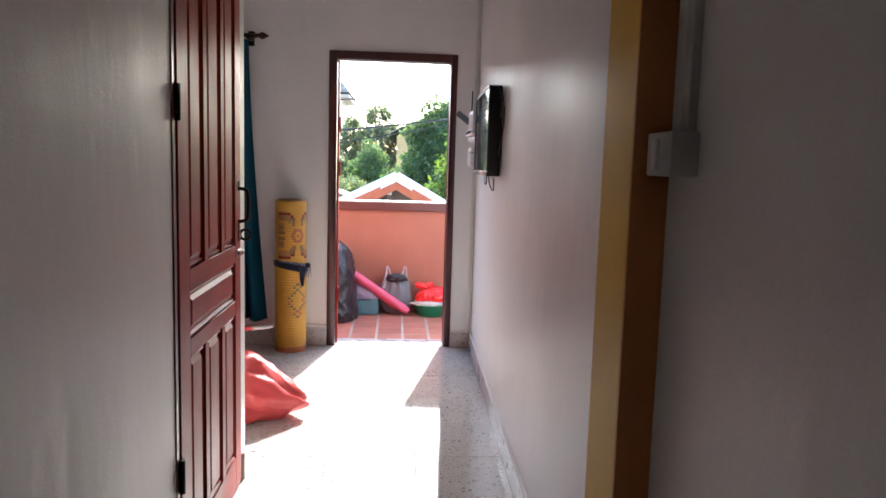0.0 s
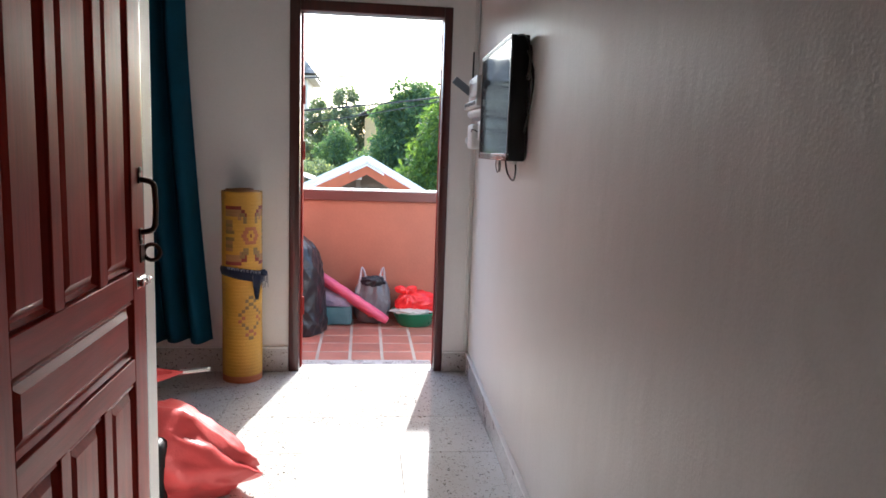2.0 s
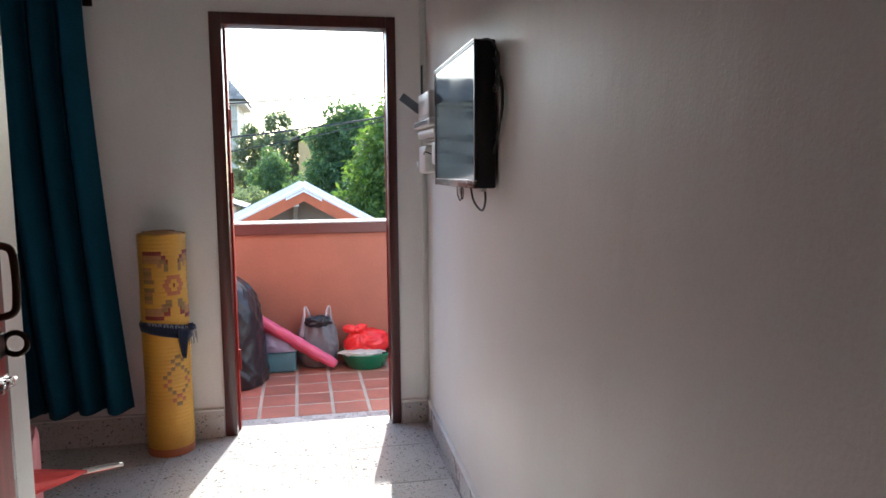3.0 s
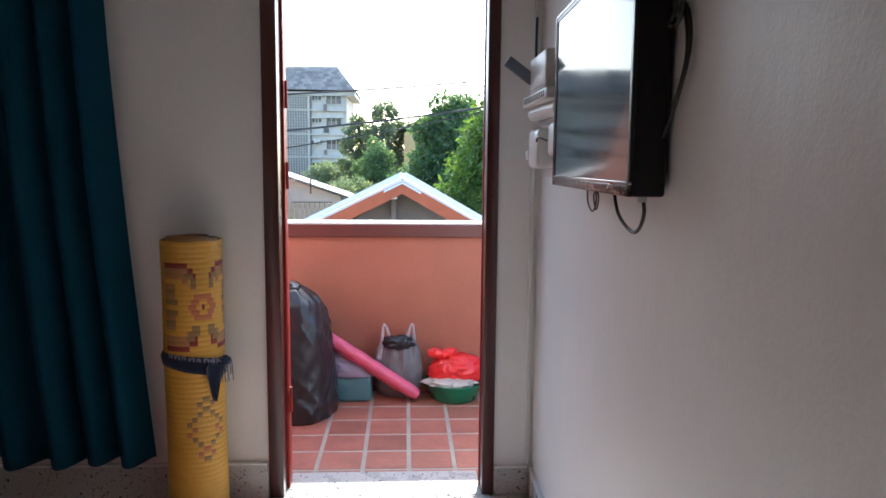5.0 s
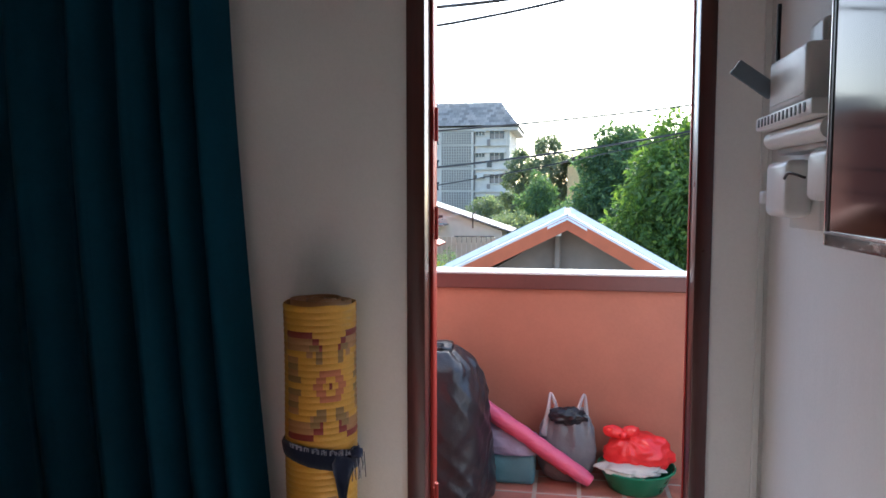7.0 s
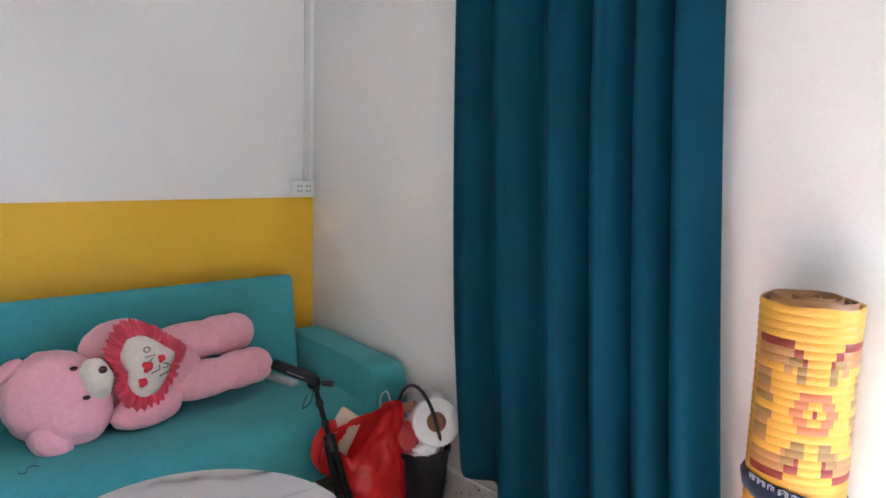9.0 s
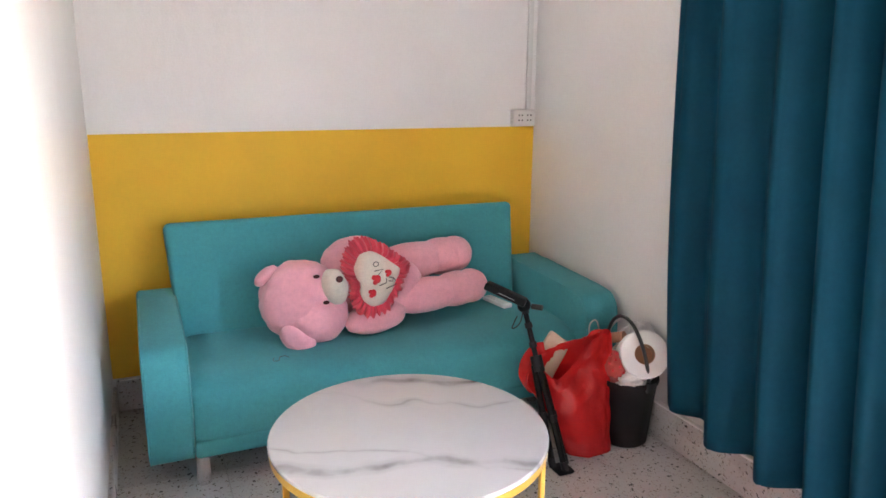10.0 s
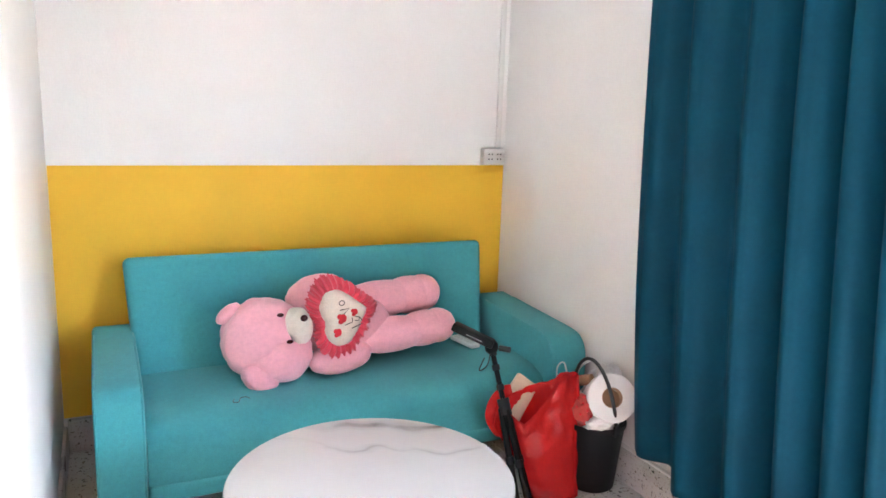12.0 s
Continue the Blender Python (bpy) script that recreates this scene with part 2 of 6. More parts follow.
TEALBOX = plastic_film("teal_wrapped_box", (0.10, 0.24, 0.27), 0.35, crease=14)
GREENBASIN = plain("green_plastic", (0.005, 0.18, 0.085), 0.3, vary=0.08)
WHITE_PLASTIC = plain("white_plastic", (0.70, 0.70, 0.68), 0.35, vary=0.05, bump=0.0)
GREY_PLASTIC = plain("grey_plastic", (0.55, 0.55, 0.52), 0.4, vary=0.06, bump=0.0)
PAPER = plain("white_paper", (0.80, 0.79, 0.77), 0.85, vary=0.05)
NEWSPRINT = plain("yellowed_newsprint", (0.56, 0.51, 0.43), 0.85, vary=0.12)
CARD = plain("brown_card", (0.34, 0.18, 0.10), 0.8)
KRAFT = plain("beige_paper", (0.56, 0.44, 0.32), 0.8)
SCREEN = plain("tv_screen_glass", (0.010, 0.011, 0.012), 0.09, vary=0.05, bump=0.0)
SCREEN.node_tree.nodes["Principled BSDF"].inputs["Specular IOR Level"].default_value = 0.13
BEZEL = plain("silver_bezel", (0.55, 0.55, 0.56), 0.22, 0.9, vary=0.2, bump=0.0)
BEZEL_LOW, nt_, b_ = nodes_of("scuffed_lower_bezel")
chip_, _ = spot(nt_, 70.0, 5, (1, 0.35, 1), 0.7)
nt_.links.new(ramp(nt_, chip_, [(0.52, (0.05, 0.03, 0.028)), (0.60, (0.42, 0.36, 0.33))]), b_.inputs["Base Color"])
b_.inputs["Metallic"].default_value, b_.inputs["Roughness"].default_value = 0.5, 0.25
MAT_Y = plain("mat_yellow", (0.68, 0.36, 0.045), 0.42, vary=0.14, fine=180, bump=0.3)
MAT_R = plain("mat_dark_red", (0.24, 0.03, 0.02), 0.45, vary=0.15, fine=180, bump=0.3)
MAT_O = plain("mat_olive_brown", (0.29, 0.175, 0.055), 0.45, vary=0.15, fine=180, bump=0.3)
MAT_P = plain("mat_orange", (0.50, 0.16, 0.06), 0.45, vary=0.15, fine=180, bump=0.3)
MAT_T = plain("mat_tan", (0.44, 0.22, 0.08), 0.45, vary=0.15, fine=180, bump=0.3)
NAVY = cloth("navy_rag", (0.022, 0.035, 0.085), 300, 0.9, 0.3)
FRAY = cloth("pale_blue_threads", (0.36, 0.38, 0.46), 300, 0.9, 0.2)
YELLOW_CLOTH = cloth("yellow_cloth", (0.78, 0.42, 0.03), 400, 0.9, 0.08)
CASE_PINK = plain("rose_shell", (0.52, 0.19, 0.21), 0.38, vary=0.06, bump=0.05)
CASE_GREY = plastic_film("grey_lining_film", (0.36, 0.37, 0.40), 0.18, crease=10)
CASE_BLUE = plain("slate_lining", (0.16, 0.20, 0.24), 0.4, vary=0.1)
BROWN_CLOTH = cloth("brown_cloth", (0.07, 0.025, 0.02), 300)
TEAL_CLOTH = cloth("teal_cloth", (0.02, 0.20, 0.26), 300)
POLKA = cloth("red_dotted_cloth", (0.50, 0.06, 0.05), 300)
WHITE_ROOF = plain("white_metal_roof", (0.78, 0.765, 0.73), 0.45, vary=0.06)
# SHADE_WALL: grey render with shade worked into its dark tone
SHADE_WALL = plain("shade_grey_render", (0.25, 0.215, 0.19), 0.8, vary=0.1)
BARGE = plain("orange_bargeboard", (0.52, 0.125, 0.05), 0.6, vary=0.1)
FLAT_WALL = plain("weathered_white_wall", (0.62, 0.58, 0.51), 0.8, vary=0.12, fine=2.0, coarse=0.25, bump=0.0)
FLAT_ROOF = plain("grey_slate_roof", (0.34, 0.33, 0.31), 0.8, vary=0.25, fine=1.5, coarse=0.3, bump=0.0, pieces=0.3)
SLATE, nt_, b_ = nodes_of("slate_plates")
rnd_ = nt_.nodes.new("ShaderNodeNewGeometry").outputs["Random Per Island"]
nt_.links.new(ramp(nt_, rnd_, [(0.0, (0.34, 0.32, 0.295)), (0.5, (0.48, 0.455, 0.42)), (1.0, (0.62, 0.58, 0.53))]), b_.inputs["Base Color"])
b_.inputs["Roughness"].default_value = 0.85
SHEET_ROOF = plain("weathered_sheet_roof", (0.22, 0.21, 0.20), 0.7, vary=0.25, fine=2.0, coarse=0.4, bump=0.0)
LATTICE = plain("pale_block_screen", (0.62, 0.58, 0.51), 0.8, vary=0.1, fine=2.0)
GLASS_DARK = plain("dark_window_glass", (0.045, 0.055, 0.06), 0.15, vary=0.2)
FENCE = plain("cream_fence", (0.56, 0.50, 0.36), 0.7, vary=0.12)
OCHRE = plain("ochre_house_paint", (0.66, 0.46, 0.22), 0.75, vary=0.1)
REDROOF = plain("red_clay_roof", (0.44, 0.12, 0.07), 0.7, vary=0.15)
GROUND = plain("dry_ground", (0.18, 0.16, 0.11), 0.9, vary=0.3, fine=1.0, coarse=0.1, bump=0.0)
BARK = plain("bark", (0.11, 0.085, 0.06), 0.9, vary=0.3)
LEAF_A = foliage("leaf_mango", (0.135, 0.25, 0.08))
LEAF_B = foliage("leaf_dark", (0.15, 0.27, 0.16))
# LEAF_C: distance haze is mixed into this leaf colour, paler and greyer
LEAF_C = foliage("leaf_far_haze", (0.23, 0.31, 0.25))
LEAF_D = foliage("leaf_yellow", (0.22, 0.30, 0.02))
CABLE = plain("black_cable", (0.02, 0.02, 0.02), 0.5)


# ---- mesh helpers ----
def link(name, bm, mat, smooth=None):
    me = bpy.data.meshes.new(name)
    bm.normal_update()
    bm.to_mesh(me)
    bm.free()
    for m in (mat if isinstance(mat, (list, tuple)) else [mat]):
        me.materials.append(m)
    if smooth is not None:
        me.polygons.foreach_set("use_smooth", [True] * len(me.polygons))
        if smooth < 180:
            me.set_sharp_from_angle(angle=radians(smooth))
    return new(name, me)


def part(name, bm, mat, parent, label="", smooth=40):
    ob = link(name, bm, mat, smooth)
    ob.parent = parent
    if parent.type == "EMPTY":
        ob.matrix_parent_inverse = Matrix.Translation(-parent.location)
    if label:
        tagged(ob, label)
    return ob


def thing(name, label, category, at=(0, 0, 0), group="", kind=""):
    ob = new(name)
    ob.location = at
    ob.empty_display_size = 0.05
    bpy.context.view_layer.update()
    return tagged(ob, label, category, group, kind)


def box(lo, hi, bevel=0.0, segs=2, bm=None):
    out = bm or bmesh.new()
    g = bmesh.ops.create_cube(out, size=1)
    vs = g["verts"]
    for v in vs:
        v.co = Vector([l + (h - l) * (c + 0.5) for l, h, c in zip(lo, hi, v.co)])
    if bevel:
        es = list({e for v in vs for e in v.link_edges})
        bmesh.ops.bevel(out, geom=es, offset=bevel, segments=segs, affect="EDGES", profile=0.5)
    return out


def tube(pts, r, segs=8, bm=None, closed=False, taper=None):
    """A round bar along points."""
    out = bm or bmesh.new()
    pts = [Vector(p) for p in pts]
    rings, up, n = [], None, len(pts)
    for i, p in enumerate(pts):
        a, b = pts[i - 1 if i or closed else 0], pts[(i + 1) % n if i < n - 1 or closed else i]
        d = (b - a).normalized()
        if up is None:
            up = d.orthogonal().normalized()
        up = (up - d * up.dot(d)).normalized()
        side = d.cross(up)
        k = r * (taper(i / max(1, n - 1)) if taper else 1.0)
        rings.append([out.verts.new(p + (up * math.cos(t) + side * math.sin(t)) * k) for t in (2 * math.pi * j / segs for j in range(segs))])
    pairs = list(zip(rings, rings[1:])) + ([(rings[-1], rings[0])] if closed else [])
    for u, v in pairs:
        for j in range(segs):
            out.faces.new((u[j], u[(j + 1) % segs], v[(j + 1) % segs], v[j]))
    if not closed:
        out.faces.new(rings[0][::-1])
        out.faces.new(rings[-1])
    bmesh.ops.recalc_face_normals(out, faces=out.faces)
    return out


def lathe(profile, segs=32, bm=None, at=(0, 0, 0), close=True):
    """Turns (radius, height) pairs about the upright axis."""
    out = bm or bmesh.new()
    rings = [[out.verts.new((at[0] + r * math.cos(2 * math.pi * j / segs), at[1] + r * math.sin(2 * math.pi * j / segs), at[2] + z)) for j in range(segs)] for r, z in profile]
    for u, v in zip(rings, rings[1:]):
        for j in range(segs):
            out.faces.new((u[j], u[(j + 1) % segs], v[(j + 1) % segs], v[j]))
    if close:
        out.faces.new(rings[0][::-1])
        out.faces.new(rings[-1])
    return out


def blob(centre, size, amount=0.0, scale=3.0, subdiv=3, turn=(0, 0, 0), bm=None, seed=0.0, floor_z=None, ridge=0.0):
    """A soft lump: an ellipsoid with noise; flattened where it rests."""
    out = bm or bmesh.new()
    g = bmesh.ops.create_icosphere(out, subdivisions=subdiv, radius=1.0)
    m = Matrix.Translation(centre) @ Euler([radians(a) for a in turn]).to_matrix().to_4x4() @ Matrix.Diagonal((*size, 1))
    for v in g["verts"]:
        n = v.co.normalized()
        k = 1.0 + amount * (noise.noise(n * scale + Vector((seed, seed * 1.7, -seed))) + 0.5 * noise.noise(n * scale * 2.3 + Vector((seed + 9, seed, 3))))
        if ridge:
            k += ridge * (0.5 - 2.0 * abs(noise.noise(n * scale * 1.4 + Vector((seed, 4, seed)))) - 0.9 * abs(noise.noise(n * scale * 3.1 + Vector((2, seed, 5)))))
        v.co = m @ (n * k)
        if floor_z is not None and v.co.z < floor_z:
            v.co.z = floor_z + (v.co.z - floor_z) * 0.02
    return out


def spline(pts, n=24):
    """Smooth points through a few."""
    pts = [Vector(p) for p in pts]
    out = []
    for i in range(len(pts) - 1):
        p0, p1, p2, p3 = pts[max(0, i - 1)], pts[i], pts[i + 1], pts[min(len(pts) - 1, i + 2)]
        k = max(2, n // (len(pts) - 1))
        for j in range(k + (i == len(pts) - 2)):
            t = j / k
            out.append(0.5 * ((2 * p1) + (p2 - p0) * t + (2 * p0 - 5 * p1 + 4 * p2 - p3) * t * t + (3 * p1 - p0 - 3 * p2 + p3) * t ** 3))
    return out


def boxes(*spans, bevel=0.0):
    bm = bmesh.new()
    for lo, hi in spans:
        box(lo, hi, bevel, 1, bm)
    return bm


def skewed(bm):
    """Lays a piece along the long wall, which runs a little out of square."""
    for v in bm.verts:
        v.co.x += SKEW * (v.co.y - NORTH)
    return bm


# ---- rooms ----
WEST, NORTH, EAST, HALL_W, ALCOVE_S, CEILING, BACK = -2.92, 4.925, 0.548, -0.586, 3.07, 2.75, -2.6
HALL_END, STEP_X = 2.862, -0.665
T = 0.2
SKEW = 0.0224
DOOR_L, DOOR_R, DOOR_T = -0.457, 0.398, 2.0


def structure(name, bm, mat, label, category, smooth=None):
    return tagged(link(name, bm, mat, smooth), label, category, kind="structure")


structure("wall_west", boxes(((WEST - T, ALCOVE_S - T, 0), (WEST, NORTH, CEILING))), WALL, "white painted plaster wall behind the sofa", "wall")
# unseen strip behind the right jamb is added to move the sun patch's edge
structure("wall_north", boxes(((WEST - T, NORTH, 0), (DOOR_L, NORTH + T, CEILING)), ((DOOR_R - 0.02, NORTH + 0.101, 0), (DOOR_R, NORTH + T, DOOR_T)), ((DOOR_R, NORTH, 0), (EAST + T, NORTH + T, CEILING)), ((DOOR_L, NORTH, DOOR_T), (DOOR_R, NORTH + T, CEILING))), WALL, "white painted plaster wall with the balcony doorway", "wall")
structure("wall_east", skewed(boxes(((EAST, 1.455, 0), (EAST + T, NORTH, CEILING)))), WALL, "long white plaster wall with faint trowel marks", "wall")
structure("wall_east_near", boxes(((0.488, BACK, 0), (EAST + T, 1.27, CEILING))), WALL, "white plaster hallway wall with a light switch", "wall")
structure("pilaster", boxes(((0.421, 1.27, 0), (EAST + T, 1.455, CEILING)), bevel=0.004), YELLOW_WALL, "ochre yellow painted pilaster between the walls", "pilaster", 40)
structure("wall_alcove_south", boxes(((WEST, HALL_END - 0.005, 0), (STEP_X, ALCOVE_S, CEILING))), WALL, "white plaster side wall of the sofa alcove", "wall")
LEAF0, LEAF1, LEAF_TOP = 1.955, 2.782, 2.06
structure("wall_hall_west", boxes(((HALL_W - 0.12, BACK, 0), (HALL_W, LEAF0, CEILING)), ((HALL_W - 0.12, LEAF1, 0), (HALL_W, HALL_END, CEILING)), ((HALL_W - 0.12, LEAF0, LEAF_TOP), (HALL_W, LEAF1, CEILING))), WALL, "white plaster hallway wall with a closed red door", "wall")
structure("wall_back", boxes(((HALL_W - 0.12, BACK - T, 0), (EAST + T, BACK, CEILING))), WALL, "plain plaster wall closing the hallway", "wall")
structure("bedroom_wall", boxes(((-1.4, 1.7, 0), (-1.3, 2.85, CEILING))), WALL, "plain wall behind the closed door", "wall")
structure("ceiling", boxes(((WEST - T, BACK - T, CEILING), (EAST + T, NORTH + T, CEILING + 0.15))), CEIL, "white painted ceiling", "ceiling")

# thin brown sheet: shade on the pilaster's yellow south face, put in as colour
PILASTER_SHADE = plain("pilaster_shade_brown", (0.672, 0.256, 0.072), 0.5, vary=0.08)
structure("trim", boxes(((0.4215, 1.266, 0), (0.4885, 1.2705, CEILING))), PILASTER_SHADE, "shaded south face of the yellow pilaster, coloured brown", "painted edge")

# painted band and skirtings
structure("painted_band", boxes(((WEST, ALCOVE_S + 0.002, 0.135), (WEST + 0.003, NORTH - 0.002, 1.082))), YELLOW_WALL, "yellow painted band low on the white wall", "painted band")
SK = 0.108
structure("baseboard", boxes(((DOOR_R + 0.004, NORTH - 0.014, 0), (EAST - 0.014, NORTH, SK)), bevel=0.003), SKIRT, "speckled terrazzo skirting beside the doorway", "baseboard", 40)
structure("baseboard", boxes(((WEST + 0.014, NORTH - 0.014, 0), (DOOR_L - 0.004, NORTH, SK + 0.025)), bevel=0.003), SKIRT, "speckled terrazzo skirting under the curtain", "baseboard", 40)
structure("baseboard", skewed(boxes(((EAST - 0.014, 1.459, 0), (EAST, NORTH - 0.014, SK)), bevel=0.003)), SKIRT, "speckled terrazzo skirting along the long wall", "baseboard", 40)
structure("baseboard", boxes(((WEST, ALCOVE_S + 0.014, 0), (WEST + 0.014, NORTH, 0.13)), bevel=0.003), SKIRT, "grey terrazzo skirting behind the sofa", "baseboard", 40)
structure("baseboard", boxes(((WEST + 0.014, ALCOVE_S, 0), (STEP_X, ALCOVE_S + 0.014, SK)), bevel=0.003), SKIRT, "pale terrazzo skirting of the alcove side wall", "baseboard", 40)
structure("baseboard", boxes(((HALL_W, LEAF1 + 0.004, 0), (HALL_W + 0.014, HALL_END + 0.014, SK)), bevel=0.003), SKIRT, "short terrazzo skirting at the wall corner", "baseboard", 40)
structure("baseboard", boxes(((HALL_W, BACK, 0), (HALL_W + 0.014, LEAF0 - 0.004, SK)), bevel=0.003), SKIRT, "terrazzo skirting of the hallway", "baseboard", 40)
for lo, hi, sk in (((EAST - 0.018, 1.459, SK), (EAST, NORTH - 0.018, SK + 0.009), 1), ((DOOR_R + 0.004, NORTH - 0.018, SK), (EAST - 0.018, NORTH, SK + 0.009), 0), ((WEST + 0.018, NORTH - 0.018, SK + 0.025), (DOOR_L - 0.004, NORTH, SK + 0.034), 0)):
    bm = boxes((lo, hi), bevel=0.002)
    structure("trim", skewed(bm) if sk else bm, WALL, "thin white painted edge on the skirting", "skirting edge", 40)
structure("trim", boxes(((EAST - 0.03, NORTH - 0.012, SK + 0.01), (EAST - 0.012, NORTH, CEILING)), bevel=0.002), WHITE_PLASTIC, "white cable duct running up the room corner", "cable duct", 40)

# ---- red bedroom door, closed ----
XF = HALL_W + 0.008


def red_door():
    d = thing("door_1", "closed red-brown varnished wooden door with raised panels", "door", (HALL_W, 2.37, 0), kind="structure")
    part("door_frame", boxes(((HALL_W - 0.11, LEAF0, 0), (XF - 0.004, LEAF0 + 0.03, LEAF_TOP)), ((HALL_W - 0.11, LEAF1 - 0.026, 0), (XF - 0.006, LEAF1, LEAF_TOP)), ((HALL_W - 0.11, LEAF0 + 0.03, LEAF_TOP - 0.03), (XF - 0.004, LEAF1 - 0.026, LEAF_TOP)), bevel=0.003), DARKWOOD, d, "dark brown door frame")
    y0, y1, z1 = LEAF0 + 0.032, LEAF1 - 0.029, LEAF_TOP - 0.034
    cols = [(2.088, 2.248), (2.29, 2.462), (2.505, 2.668)]
    back, front = XF - 0.04, XF
    stiles = [(y0, cols[0][0]), (cols[0][1], cols[1][0]), (cols[1][1], cols[2][0]), (cols[2][1], y1)]
    for i, (a, b) in enumerate(stiles):
        spans = [((back, a, 0.012), (front, b, z1))] if i in (0, 3) else [((back, a, 0.95), (front, b, z1 - 0.11)), ((back, a, 0.14), (front, b, 0.69))]
        part("stile", boxes(*spans, bevel=0.002), REDWOOD, d)
    lo, hi = cols[0][0], cols[2][1]
    for a, b in ((0.012, 0.14), (0.69, 0.745), (0.885, 0.95), (z1 - 0.11, z1)):
        part("rail", boxes(((back, lo, a), (front - 0.0005, hi, b)), bevel=0.002), REDWOOD_H, d)

    def panel(a, b, c, e, mat):
        bm = bmesh.new()
        steps = [(0.0, -0.014), (0.008, -0.003), (0.014, -0.013), (0.020, -0.013), (0.034, -0.004)]
        rings = []
        for inset, dx in steps:
            rings.append([bm.verts.new((front + dx, y, z)) for y, z in ((a + inset, c + inset), (b - inset, c + inset), (b - inset, e - inset), (a + inset, e - inset))])
        for u, v in zip(rings, rings[1:]):
            for j in range(4):
                bm.faces.new((u[j], u[(j + 1) % 4], v[(j + 1) % 4], v[j]))
        bm.faces.new(rings[-1])
        rear = [bm.verts.new((back + 0.004, v.co.y, v.co.z)) for v in rings[0]]
        for j in range(4):
            bm.faces.new((rear[j], rear[(j + 1) % 4], rings[0][(j + 1) % 4], rings[0][j]))
        bm.faces.new(rear[::-1])
        bmesh.ops.recalc_face_normals(bm, faces=bm.faces)
        part("panel", bm, mat, d, smooth=20)
    for a, b in cols:
        panel(a, b, 0.95, z1 - 0.11, REDWOOD)
        panel(a, b, 0.14, 0.69, REDWOOD)
    panel(lo, hi, 0.745, 0.885, REDWOOD_H)
    for z in (0.375, 1.41, 1.88):
        bm = tube([(front + 0.004, y0 - 0.008, z - 0.048), (front + 0.004, y0 - 0.008, z + 0.048)], 0.008, 10)
        box((front - 0.001, y0 - 0.012, z - 0.046), (front + 0.002, y0 + 0.022, z + 0.046), bm=bm)
        part("hinge", bm, BRONZE, d, "dark bronze butt hinge")
    hy = 2.722
    h = part("handle", tube(spline([(front + 0.002, hy, 1.034), (front + 0.03, hy, 1.042), (front + 0.036, hy, 1.07), (front + 0.036, hy, 1.123), (front + 0.03, hy, 1.15), (front + 0.002, hy, 1.158)], 30), 0.0065, 10), BRONZE, d, "dark bronze pull handle")
    for z, s in ((1.03, -1), (1.162, 1)):
        bm = box((front, hy - 0.010, z - 0.014), (front + 0.004, hy + 0.010, z + 0.014), 0.0018)
        bm2 = blob((front + 0.003, hy, z + s * 0.017), (0.003, 0.013, 0.008), bm=bm, subdiv=2)
        part("handle_plate", bm2, BRONZE, h)
    bm = boxes(((front, hy - 0.004, 0.962), (front + 0.003, hy + 0.03, 1.004)), bevel=0.001)
    tube([(front + 0.018 + 0.019 * math.cos(t), hy + 0.03, 0.983 + 0.019 * math.sin(t)) for t in (2 * math.pi * i / 18 for i in range(18))], 0.005, 8, bm, closed=True)
    part("hasp", bm, BRONZE, d, "dark iron padlock eye")
    bm = boxes(((front, hy - 0.036, 0.905), (front + 0.003, hy + 0.03, 0.931)), bevel=0.001)
    tube([(front + 0.008, hy - 0.03, 0.918), (front + 0.008, hy + 0.044, 0.918)], 0.0045, 10, bm)
    for y in (-0.02, 0.004, 0.024):
        box((front + 0.002, hy + y - 0.004, 0.909), (front + 0.014, hy + y + 0.004, 0.927), 0.001, 1, bm)
    blob((front + 0.018, hy - 0.008, 0.922), (0.005, 0.005, 0.005), subdiv=2, bm=bm)
    part("bolt", bm, CHROME, d, "small steel slide bolt")


red_door()

# ---- balcony doorway ----
FW = 0.055


